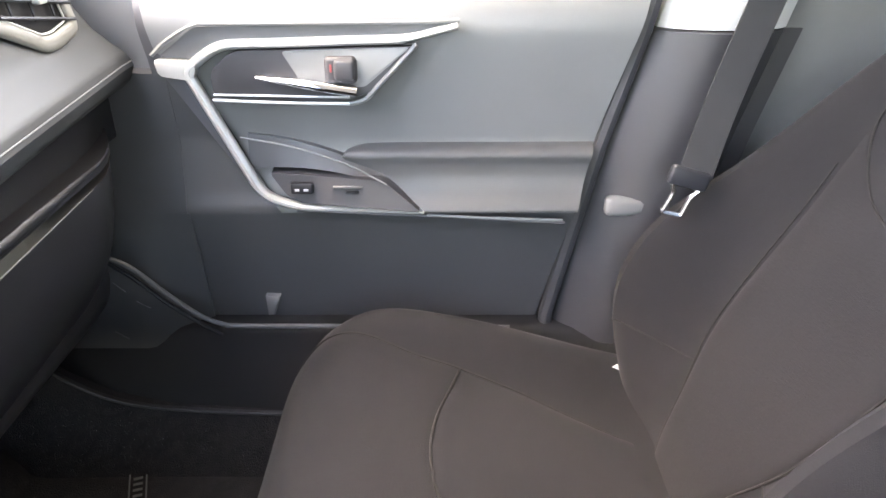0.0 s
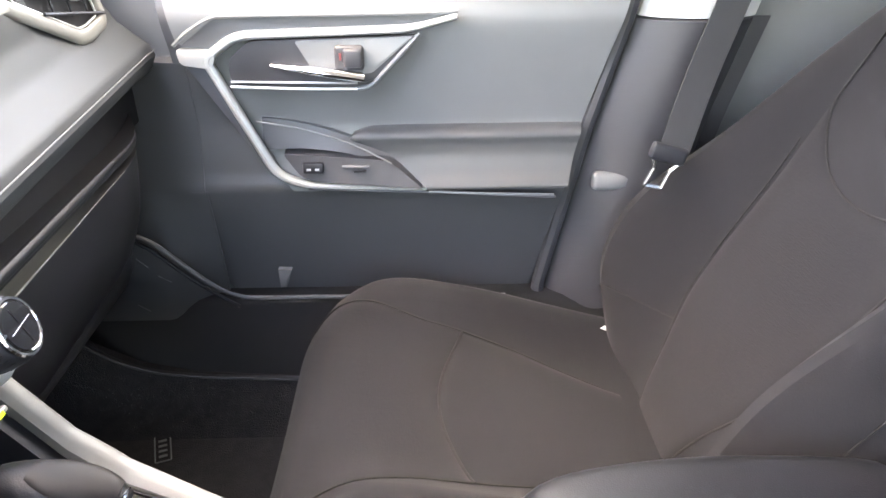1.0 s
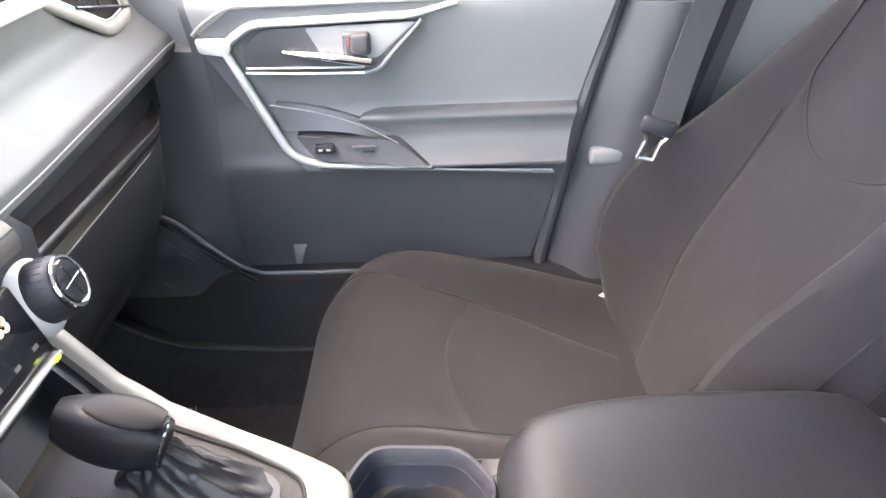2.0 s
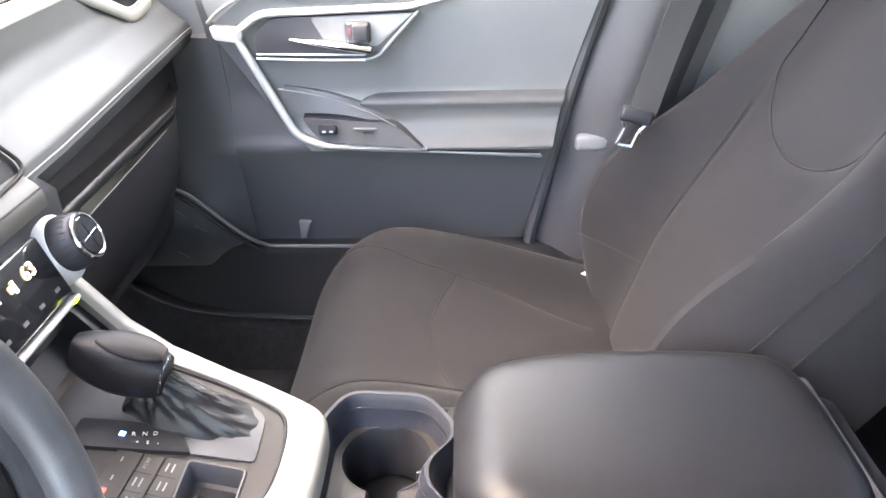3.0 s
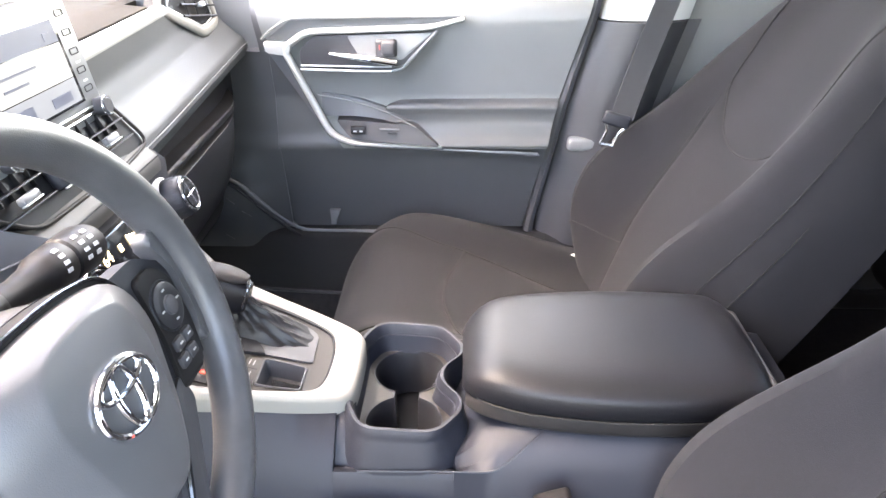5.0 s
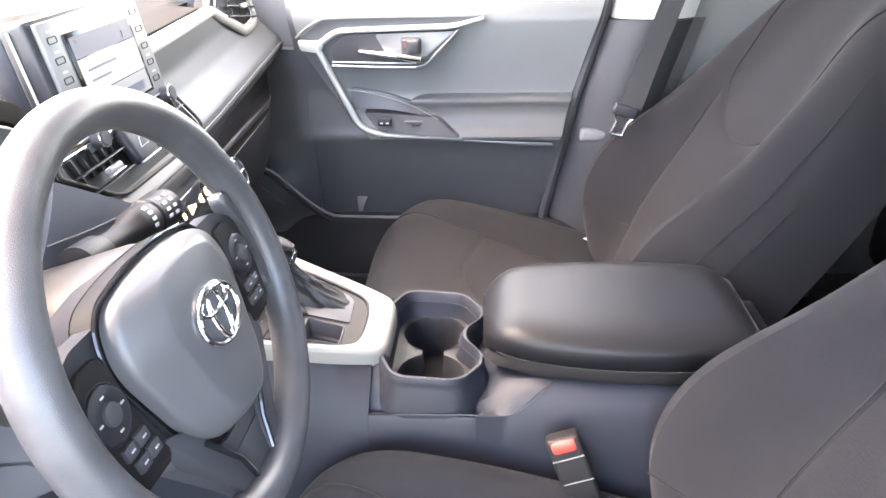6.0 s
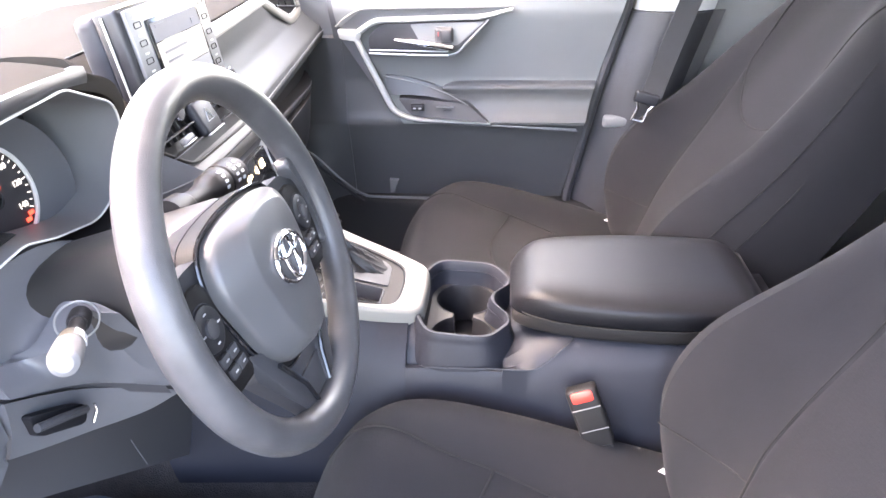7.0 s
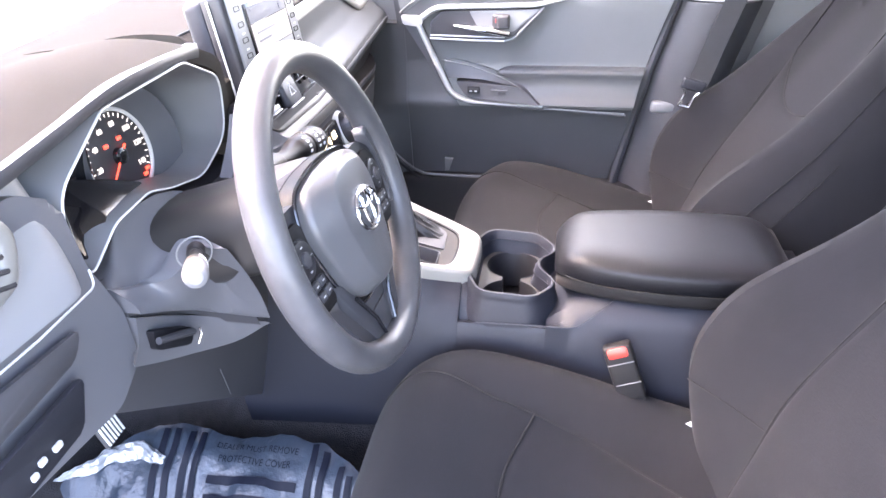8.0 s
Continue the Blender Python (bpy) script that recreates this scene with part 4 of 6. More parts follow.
rim_rings = [lev(shrink(co, -0.014), 0.360), lev(shrink(co, -0.013), 0.368), lev(shrink(co, -0.002), 0.396), lev(co, 0.402), lev(co, 0.406), lev(shrink(co, 0.003), 0.411), lev(shrink(co, 0.007), 0.411), lev(shrink(co, 0.011), 0.405), lev(shrink(co, 0.013), 0.385), lev(shrink(co, 0.018), 0.372)]
part("rim", loft(rim_rings, cap=False), CONSOLE, ch)


def wells(r, half, z):
    """Outline of both round wells and the slot that joins them."""
    a0 = math.asin(half / r)
    turn = np.linspace(a0, math.tau - a0, 30)
    near = [(-0.044 + r * math.sin(a), -0.047 + r * math.cos(a), z) for a in turn]
    far = [(-0.044 - r * math.sin(a), 0.047 - r * math.cos(a), z) for a in turn]
    return near + far


part("shelf", box((-0.044, 0, 0.300), (0.15, 0.215, 0.012), 0.003), INDICATOR, ch)
part("twin_well", loft([wells(0.044, 0.015, 0.374), wells(0.042, 0.014, 0.371), wells(0.0385, 0.012, 0.309)], cap=False), CUP_BLACK, ch, "two round wells joined by a slot")
bm = bmesh.new()
# ledge between the wells and the rim
ov = [bm.verts.new(tuple(p)) for p in lev(shrink(co, 0.016), 0.374)]
hole = [bm.verts.new(p) for p in wells(0.044, 0.015, 0.374)]
es = [bm.edges.new((l[i], l[(i + 1) % len(l)])) for l in (ov, hole) for i in range(len(l))]
bmesh.ops.triangle_fill(bm, edges=es, use_beauty=True)
part("ledge", bm, PLASTIC_BROWN, ch)
part("rim_step", tube([(p[0], p[1], p[2] + 0.0005) for p in lev(shrink(co, 0.0125), 0.396)], 0.0009, 6, closed=True), CONSOLE, ch)
part("well_edge", tube(wells(0.0445, 0.0155, 0.3745), 0.0008, 6, closed=True), CONSOLE, ch)
for cy in (-0.047, 0.047):
    part("well_fin", box((-0.010, cy, 0.335), (0.010, 0.004, 0.040), 0.0015), PLASTIC, ch)
# armrest lid
al = thing("armrest_lid", "black vinyl padded console armrest lid, closed", "armrest")


lid_w = smooth_table([0, 0.02, 0.06, 0.12, 0.22, 0.4, 0.6, 0.85, 0.95, 1.0], [0.046, 0.060, 0.075, 0.086, 0.097, 0.106, 0.109, 0.104, 0.095, 0.076])


def lid_ring(t, z0, z1, grow=0.0, n=5.0):
    x = 0.024 + 0.330 * t
    w = lid_w(t) + grow
    top = z1 - 0.026 * max(0, (0.14 - t) / 0.14) ** 2 - 0.014 * max(0, (t - 0.9) / 0.1) ** 2
    pts = []
    for a in np.linspace(0, math.tau, 40, endpoint=False):
        c, s = math.cos(a), math.sin(a)
        y = w * math.copysign(abs(c) ** (2 / n), c)
        z = (z0 + top) / 2 + (top - z0) / 2 * math.copysign(abs(s) ** (2 / 3.4), s)
        pts.append((x, y, z))
    return pts


ts = [0, 0.01, 0.03, 0.06, 0.1] + list(np.linspace(0.14, 0.88, 20)) + [0.92, 0.96, 0.985, 1.0]
part("pad", loft([lid_ring(t, 0.420, 0.4715, 0.002, 4.2) for t in ts]), LEATHER, al)
part("lid_base", loft([lid_ring(0.01 + 0.98 * t, 0.405, 0.440, 0.000, 10.0) for t in ts]), STALK, al, "black lid shell under the pad")
part("pad_seam", tube([(0.024 + 0.330 * t, -lid_w(t) - 0.0016, 0.4325) for t in np.linspace(0.05, 0.93, 30)], 0.0012, 5), THREAD, al)
part("rear_hinge", box((0.352, 0.0, 0.432), (0.016, 0.15, 0.05), 0.007, 3), PLASTIC_DARK, al)

# gear lever
gl = thing("gear_lever", "black leather gear lever with wrinkled boot", "gear lever")
GK = basis((-0.266, 0.030, 0.512), (1, 0, -0.34), (0, 1, 0)) @ Matrix.Scale(0.78, 4)
knob_rings = []
for t in np.linspace(0, 1, 16):
    x = -0.055 + 0.105 * t
    w = 0.026 * (math.sin(math.pi * min(1, 0.10 + 0.75 * t)) ** 0.55) + 0.002
    h = 0.033 * (math.sin(math.pi * min(1, 0.12 + 0.72 * t)) ** 0.5) + 0.001
    knob_rings.append([(x, w * math.copysign(abs(math.cos(a)) ** 0.7, math.cos(a)), h * math.copysign(abs(math.sin(a)) ** 0.75, math.sin(a)) - 0.005 - 0.004 * t) for a in np.linspace(0, math.tau, 24, endpoint=False)])
part("knob", placed(loft(knob_rings), GK), LEATHER, gl)
cap_rings = []
for t in np.linspace(0, 1, 12):
    k = math.sin(math.pi * (0.06 + 0.88 * t)) ** 0.45
    cap_rings.append([(-0.030 + 0.074 * t, 0.0205 * k * math.copysign(abs(math.cos(a)) ** 0.75, math.cos(a)), 0.0225 + 0.0085 * k * math.sin(a)) for a in np.linspace(0, math.tau, 20, endpoint=False)])
part("knob_cap", placed(loft(cap_rings), GK), STALK, gl, "smooth black knob top")
part("knob_ring", placed(tube([(0.047, 0.021 * math.cos(a), 0.023 * math.sin(a) - 0.007) for a in np.linspace(0, math.tau, 24, endpoint=False)], 0.0018, 6, closed=True, up=(1, 0, 0)), GK), CHROME, gl, "chrome ring")
part("knob_seam", placed(tube([(x, 0.0255, 0.003) for x in np.linspace(-0.03, 0.035, 8)] , 0.0009, 5), GK), THREAD, gl)


def boot_ring(t, k=96):
    """A ring of the boot: round at the neck, spreading in radial folds over the sloping deck."""
    spread = t ** 1.7
    cx, cy = -0.249 + 0.030 * t, 0.033 + 0.002 * t
    a, b = 0.0145 + 0.0465 * spread, 0.0145 + 0.0165 * spread
    out = []
    for i in range(k):
        an = i * math.tau / k
        sway = 0.9 * t + 0.5 * noise.noise(Vector((math.cos(an), math.sin(an), 2.2 * t)))
        fold = math.cos(5 * an + 2.2 * sway) + 0.6 * math.cos(9 * an - 3.0 * sway + 1.0)
        crease = 1 - 2 * abs(noise.noise(Vector((2.4 * math.cos(an) + 4, 2.4 * math.sin(an), 3.2 * t))))
        amp = math.sin(math.pi * min(1.0, 0.10 + 0.80 * t)) ** 0.9
        f = 1 + (0.055 * fold + 0.09 * crease - 0.04) * amp
        ex = 0.85 if t > 0.5 else 1.0
        x = cx + a * f * math.copysign(abs(math.cos(an)) ** ex, math.cos(an))
        y = cy + b * f * math.copysign(abs(math.sin(an)) ** ex, math.sin(an))
        base = 0.414 - 0.27 * (x + 0.11) + 0.001
        up = (1 - t) ** 1.25
        out.append((x, y, base + (0.496 - 0.452 - 0.27 * (x + 0.249) * -0.4) * up + 0.0016 * (fold + 1.4 * crease) * amp * (1 - 0.35 * t)))
    return out


part("boot", loft([boot_ring(t) for t in np.linspace(0, 1, 40)]), BOOT, gl, "wrinkled black boot")
part("lever_neck", tube([(-0.254, 0.032, 0.506), (-0.246, 0.034, 0.486)], 0.0135, 16), PLASTIC_DARK, gl)
part("release_knob", placed(box((0.038, 0.004, 0.0), (0.010, 0.014, 0.01), 0.003), GK), PLASTIC_DARK, gl)

# ---------------------------------------------------------------- dashboard
dash = thing("dashboard", "dark grey padded dashboard with silver strip", "dashboard")


def dash_edge_x(y):
    return interp(y, [-0.1, 0.05, 0.65], [-0.352, -0.360, -0.401])


def pad_row(y, v):
    """The upper pad, from its rounded lower edge to the silver strip."""
    x0 = dash_edge_x(y)
    prof = [(-0.020, -0.034), (-0.004, -0.021), (0.004, -0.003), (-0.001, 0.012), (-0.016, 0.026), (-0.034, 0.045), (-0.047, 0.072), (-0.052, 0.110)]
    i = min(int(v * 7), 6)
    f = v * 7 - i
    a, b = prof[i], prof[i + 1]
    return (x0 + a[0] + (b[0] - a[0]) * f, y, 0.643 + 0.012 * max(0, y - 0.2) / 0.45 + a[1] + (b[1] - a[1]) * f)


part("upper_pad", sheet(lambda u, v: pad_row(0.06 + u * (0.625 - 0.045 * max(0.0, v - 0.25) ** 1.5), v), np.linspace(0, 1, 24), np.linspace(0, 1, 29), 0.05, (-1, 0, 0)), DASH_PAD, dash, "grey padded panel")
part("pad_stitch", tube([(dash_edge_x(y) + 0.0045, y, 0.6470 + 0.012 * max(0, y - 0.2) / 0.45) for y in np.linspace(0.075, 0.683, 20)], 0.0008, 5), PLASTIC_SOFT, dash, "pale stitching along the pad")
part("pad_joint", tube([(dash_edge_x(y) + 0.0020, y, 0.6395 + 0.012 * max(0, y - 0.2) / 0.45) for y in np.linspace(0.075, 0.684, 20)], 0.0009, 5), INDICATOR, dash, "dark joint under the pad")


def top_z(x, y=0.3):
    """Height of the dash top; in the middle its front part leans down towards the driver."""
    lean = 0.042 * min(1.0, max(0.0, (x + 0.497) / 0.085)) * min(1.0, max(0.0, (0.12 - y) / 0.06))
    return interp(x, [-1.06, -0.88, -0.65, -0.50, -0.43], [0.700, 0.722, 0.757, 0.774, 0.770]) - lean


def top_row(u, v):
    far = interp(v, [-0.70, 0.0, 0.30, 0.60], [-0.80, -0.84, -0.93, -1.02])
    near = -0.52 if v < -0.16 else -0.48 if v > 0.385 else -0.428 - 0.065 * (v - 0.15)
    x = far + u * (near - far)
    return (x, v, top_z(x, v) - 0.034 * min(1.0, max(0.0, (-0.165 - v) / 0.10)) * min(1.0, max(0.0, (x + 0.66) / 0.05)))


part("dash_top", sheet(top_row, list(np.linspace(0, 0.78, 16)) + list(np.linspace(0.80, 1.0, 10)), list(np.linspace(-0.70, -0.165, 10)) + list(np.linspace(-0.155, 0.14, 12)) + list(np.linspace(0.17, 0.38, 5)) + list(np.linspace(0.39, 0.72, 6)), 0.03), DASH_TOP, dash, "brown-grey dash top")
part("top_seam", tube([(-0.497 + 0.02 * max(0.0, -0.06 - y), y, top_z(-0.4972, y) + 0.0004) for y in np.linspace(-0.105, 0.11, 12)], 0.0014, 6), INDICATOR, dash, "dark seam across the dash top")
part("strip", sheet(lambda u, v: (-0.410 - 0.065 * (u - 0.15) - 0.005 * v ** 2, u, 0.752 + 0.015 * (u - 0.15) + 0.012 * v), np.linspace(0.09, 0.415, 10), np.linspace(0, 1, 6), 0.014, (-1, 0, 0)), IVORY, dash, "satin silver strip")
part("strip_lip", tube([(-0.419 - 0.065 * (u - 0.15), u, 0.769 + 0.004 * (u - 0.15)) for u in np.linspace(0.09, 0.40, 8)], 0.0012, 6), SILVER, dash, "thin pale line above the strip")


def vent(outline, x0, slant):
    """A many-sided vent on the dash face: silver frame, dark well, slats and a tab."""
    v = thing("air_vent", "black slatted dashboard air vent in silver frame", "air vent", "dashboard vents")
    zs = min(z for _, z in outline)

    def at(y, z, off=0.0):
        return (x0 - 0.12 * (z - zs) + slant * (y - 0.54) + off, y, z)

    cy, cz = sum(y for y, _ in outline) / len(outline), sum(z for _, z in outline) / len(outline)
    ro = rounded([at(y, z) for y, z in outline], 0.010)
    part("frame", tube(ro, 0.0088, 12, closed=True, flat=(1.0, 0.45), up=(1, 0, 0.12)), IVORY, v, "satin silver frame")
    part("inner_frame", tube(rounded([at(cy + (y - cy) * 0.78, cz + (z - cz) * 0.76, 0.001) for y, z in outline], 0.006), 0.0013, 6, closed=True, up=(1, 0, 0.5)), SILVER, v, "thin silver inner line")
    part("well", prism([at(cy + (y - cy) * 0.95, cz + (z - cz) * 0.95, -0.004) for y, z in outline], (-0.02, 0, 0)), INDICATOR, v)
    hy, hz = (max(y for y, _ in outline) - min(y for y, _ in outline)) / 2, (max(z for _, z in outline) - zs) / 2
    for i in range(5):
        z = zs + hz * (0.45 + 0.32 * i)
        part("slat", tube([at(cy - hy * 0.55, z + 0.012, 0.003), at(cy + hy * 0.72, z - 0.008, 0.003)], 0.0022, 6), PLASTIC, v)
    for i in range(3):
        y = cy + hy * (-0.3 + 0.35 * i)
        part("slat", tube([at(y, zs + hz * 0.45, 0.0), at(y - 0.006, zs + hz * 1.8, 0.0)], 0.0018, 6), PLASTIC, v)
    part("tab", box(at(cy + 0.01, cz, 0.008), (0.010, 0.016, 0.008), 0.002), SILVER, v)
    return v


vent([(0.408, 0.765), (0.545, 0.704), (0.568, 0.704), (0.612, 0.713), (0.606, 0.742), (0.590, 0.805), (0.450, 0.815)], -0.427, 0.04)
part("vent_seat", box((-0.485, 0.53, 0.735), (0.06, 0.20, 0.12), 0.01), PLASTIC, dash)

# tray slot and glovebox below the pad
part("tray_back", box((-0.465, 0.37, 0.60), (0.05, 0.64, 0.09), 0.004), BLACK, dash)


def far_end(y):
    """How far the lower dash falls back as it nears the door."""
    return 0.060 * max(0.0, (y - 0.55) / 0.14) ** 2


def rise(y):
    return 0.012 * max(0, y - 0.2) / 0.45


part("tray_floor", sheet(lambda u, v: (-0.445 + 0.040 * v - far_end(u), u, 0.552 + 0.006 * v ** 3 + rise(u) + 0.25 * far_end(u)), np.linspace(0.09, 0.69, 24), np.linspace(0, 1, 8), 0.012), BLACK, dash)
part("tray_lip", tube([(-0.405 - far_end(y), y, 0.556 + rise(y) + 0.25 * far_end(y)) for y in np.linspace(0.09, 0.60, 24)], [0.0065 - 0.0045 * max(0.0, (k - 14) / 9) for k in range(24)], 10, flat=(0.8, 1.0)), PLASTIC, dash, "glossy dark shelf edge")
part("glovebox", sheet(lambda u, v: (-0.402 - 0.02 * v - 0.10 * v ** 3 - 0.02 * (u - 0.3) - far_end(u), u, 0.534 + rise(u) + 0.25 * far_end(u) - 0.235 * v), np.linspace(0.17, 0.69, 24), np.linspace(0, 1, 14), 0.06, (-1, 0, 0)), BLACK, dash, "black glovebox door")
part("lower_lip", tube([(-0.4005 - 0.02 * (y - 0.3) - far_end(y), y, 0.5345 + rise(y) + 0.25 * far_end(y)) for y in np.linspace(0.17, 0.53, 20)], [0.0013 - 0.0007 * k / 19 for k in range(20)], 6), PLASTIC_DOOR, dash, "thin pale edge line")
part("glovebox_handle", box((-0.425, 0.42, 0.46), (0.012, 0.09, 0.02), 0.004), BLACK, dash)
part("lower_dash", box((-0.66, 0.41, 0.38), (0.36, 0.60, 0.20), 0.07, 6), PLASTIC_DARK, dash)

# centre stack
part("stack_body", loft([[(x0, s * w, z) for s, w in ((-1, w0), (1, w0))] + [(-0.60, w0, z), (-0.60, -w0, z)] for x0, w0, z in ((-0.365, 0.135, 0.43), (-0.362, 0.140, 0.50), (-0.352, 0.142, 0.555), (-0.352, 0.146, 0.625), (-0.375, 0.128, 0.66), (-0.392, 0.124, 0.70), (-0.44, 0.124, 0.75))]), PLASTIC, dash)
part("stack_ledge", sheet(lambda u, v: (-0.345 - 0.03 * v + 0.012 * math.sin(math.pi * v), u, 0.622 + 0.04 * v), np.linspace(-0.145, 0.115, 10), np.linspace(0, 1, 8), 0.03, (-1, 0, 0)), LEDGE, dash, "brown-grey padded ledge")
part("ledge_line", tube([(-0.3445, y, 0.641) for y in np.linspace(-0.14, 0.112, 12)], 0.0009, 6), INDICATOR, dash)
HM = basis((-0.340, 0.0, 0.578), (0, 1, 0), (-0.30, 0, 0.95))
hv = part("climate_panel", placed(box((0, 0, 0), (0.165, 0.062, 0.012), 0.003), HM), GLOSS, dash, "gloss black climate panel")
part("chin", placed(box((0, -0.036, 0.004), (0.165, 0.005, 0.012), 0.002), HM), SILVER, hv)
written("63", 0.018, HM @ pose(0.050, 0.012, 0.0068), AMBER_LIT, hv, label="lit temperature digits")
written("64", 0.018, HM @ pose(-0.058, 0.012, 0.0068), AMBER_LIT, hv, label="lit temperature digits")
for x, w, h in ((0.027, 0.0035, 0.011), (0.022, 0.004, 0.006), (0.004, 0.003, 0.004), (-0.001, 0.003, 0.006), (-0.006, 0.003, 0.009), (-0.011, 0.003, 0.012), (-0.030, 0.006, 0.008)):
    part("lit_symbol", placed(box((x, 0.011, 0.0068), (w, h, 0.0006), 0), HM), AMBER_LIT, hv, "lit display symbol")
for i in range(6):
    part("button_mark", placed(box((-0.065 + 0.026 * i, -0.018, 0.0066), (0.007, 0.0035, 0.0006), 0), HM), GREYPRINT, hv)
part("green_lamp", placed(box((0.072, -0.036, 0.0105), (0.007, 0.003, 0.0012), 0), HM), GREEN_LIT, hv, "green lit lamp")


def climate_knob(y):
    ax = np.array((0.93, 0.10 * math.copysign(1, y), 0.35))
    ax /= np.linalg.norm(ax)
    c = np.array((-0.362, y, 0.574))
    k = part("climate_knob", lathe([(0.020, 0.027), (0.034, 0.027), (0.046, 0.025), (0.048, 0.023)], c, ax, 40), PLASTIC, dash, "ribbed grey temperature knob")
    part("collar", lathe([(-0.03, 0.038), (0.010, 0.037), (0.020, 0.034), (0.026, 0.028)], c, ax, 32), PILLAR_LIGHT, k, "pale collar")
    for i in range(26):
        a = i * math.tau / 26
        s = np.cross(ax, (0, 0, 1))
        s /= np.linalg.norm(s)
        w = np.cross(s, ax)
        d = math.cos(a) * s + math.sin(a) * w
        part("rib", tube([c + ax * 0.030 + d * 0.0268, c + ax * 0.044 + d * 0.0252], 0.0007, 5), PLASTIC, k)
    part("cap", lathe([(0.044, 0.020), (0.050, 0.020), (0.052, 0.018)], c, ax, 32), GLOSS, k, "gloss black knob face")
    s = np.cross(ax, (0, 0, 1))
    s /= np.linalg.norm(s)
    w = np.cross(s, ax)
    part("cap_ring", tube([c + ax * 0.050 + 0.0215 * (math.cos(a) * s + math.sin(a) * w) for a in np.linspace(0, math.tau, 32, endpoint=False)], 0.0018, 6, closed=True, up=tuple(ax)), CHROME, k, "chrome ring")
    part("cap_mark", tube([c + ax * 0.0522 + s * -0.014, c + ax * 0.0522 + s * 0.014], 0.0005, 5), CHROME, k)
    part("cap_mark", tube([c + ax * 0.0522 + w * -0.014, c + ax * 0.0522 + w * 0.014], 0.0005, 5), CHROME, k)
    return k


climate_knob(0.109)
climate_knob(-0.109)
# lower stack pocket
part("stack_pocket", box((-0.362, 0.02, 0.520), (0.02, 0.17, 0.035), 0.004), PLASTIC_DARK, dash)

# panel between the column and the stack
part("side_flank", patch([(-0.354, -0.226, 0.715), (-0.347, -0.164, 0.675), (-0.341, -0.109, 0.639)], [(-0.354, -0.277, 0.655), (-0.349, -0.237, 0.644), (-0.341, -0.187, 0.632)], 0.002, 0.015), PLASTIC_MID, dash)
part("flank_crease", tube(spline([(-0.3505, -0.264, 0.671), (-0.345, -0.207, 0.659), (-0.339, -0.143, 0.649)], 6), 0.0009, 6), PIPING, dash, "pale stitched line")

# centre vents and screen
cv = thing("center_vent", "black double centre air vent with hazard switch", "air vent", "dashboard vents")
CM = basis((-0.372, -0.033, 0.684), (0, 1, 0), (-0.42, 0, 0.91))
vent_o = rounded([(-0.146, 0.016, 0), (-0.082, -0.034, 0), (0.083, -0.038, 0), (0.160, -0.032, 0), (0.131, 0.030, 0), (-0.140, 0.030, 0)], [0.004, 0.02, 0.01, 0.02, 0.012, 0.004])
part("well", placed(prism([(x, y, -0.004) for x, y, z in vent_o], (0, 0, -0.02)), CM), INDICATOR, cv)
part("frame", placed(tube(vent_o, 0.0022, 8, closed=True), CM), PLASTIC_BROWN, cv)
part("trim_line", placed(tube([(-0.140, 0.029, 0.004), (0.125, 0.027, 0.004)], 0.0011, 6), CM), CHROME, cv, "thin chrome line")
part("trim_line", placed(tube([(-0.136, 0.035, 0.003), (0.125, 0.033, 0.003)], 0.0009, 6), CM), SILVER, cv, "thin silver line")
for x0, x1 in ((-0.128, -0.040), (0.024, 0.128)):
    for i in range(2):
        part("slat", placed(box(((x0 + x1) / 2, -0.014 + 0.021 * i, 0.001), (x1 - x0, 0.0016, 0.014), 0.0006), CM), PLASTIC, cv)
    for i in range(5):
        part("vane", placed(box((x0 + (x1 - x0) * (0.1 + 0.2 * i), 0.012, -0.002), (0.0012, 0.026, 0.006), 0.0004), CM), STALK, cv)
    part("tab", placed(box(((x0 + x1) / 2 + 0.004, -0.004, 0.010), (0.026, 0.008, 0.008), 0.002), CM), PLASTIC_SOFT, cv)
    part("tab_line", placed(box(((x0 + x1) / 2 + 0.004, -0.0085, 0.0115), (0.026, 0.0014, 0.007), 0.0004), CM), SILVER, cv)
hz = part("hazard_switch", placed(box((-0.008, 0.004, 0.004), (0.050, 0.044, 0.014), 0.006, 3), CM), PLASTIC, cv, "grey hazard switch")
part("hazard_mark", placed(tube([(-0.008, 0.012, 0.0115), (-0.017, -0.003, 0.0115), (0.001, -0.003, 0.0115)], 0.0008, 5, closed=True), CM), WHITE, hz, "pale triangle outline")
part("hazard_edge", placed(box((-0.008, -0.017, 0.0105), (0.046, 0.0016, 0.004), 0.0005), CM), SILVER, hz)

sc = thing("touchscreen", "upright infotainment screen with silver bezel, lit", "screen")
SM = basis((-0.392, -0.012, 0.765), (0, 1, 0), (-0.16, 0, 0.987))
part("housing", placed(box((0.001, 0, -0.021), (0.228, 0.142, 0.030), 0.006, 3), SM), BLACK, sc, "matt black screen housing")
part("back_cover", placed(box((0.001, -0.001, -0.050), (0.222, 0.138, 0.032), 0.012, 4), SM), PLASTIC, sc, "dark grey back cover")
for sgn in (-1, 1):
    part("side_line", placed(tube([(sgn * 0.1145, -0.066, -0.024), (sgn * 0.1145, 0.064, -0.024)], 0.0014, 6), SM), SILVER, sc, "bright line down the side")
part("bezel", placed(box((0, 0, -0.004), (0.208, 0.132, 0.006), 0.002), SM), BEZEL, sc, "silver-grey bezel")
part("display", placed(box((0, 0.004, 0.0), (0.140, 0.092, 0.002), 0.0006), SM), SCREEN_BLACK, sc)
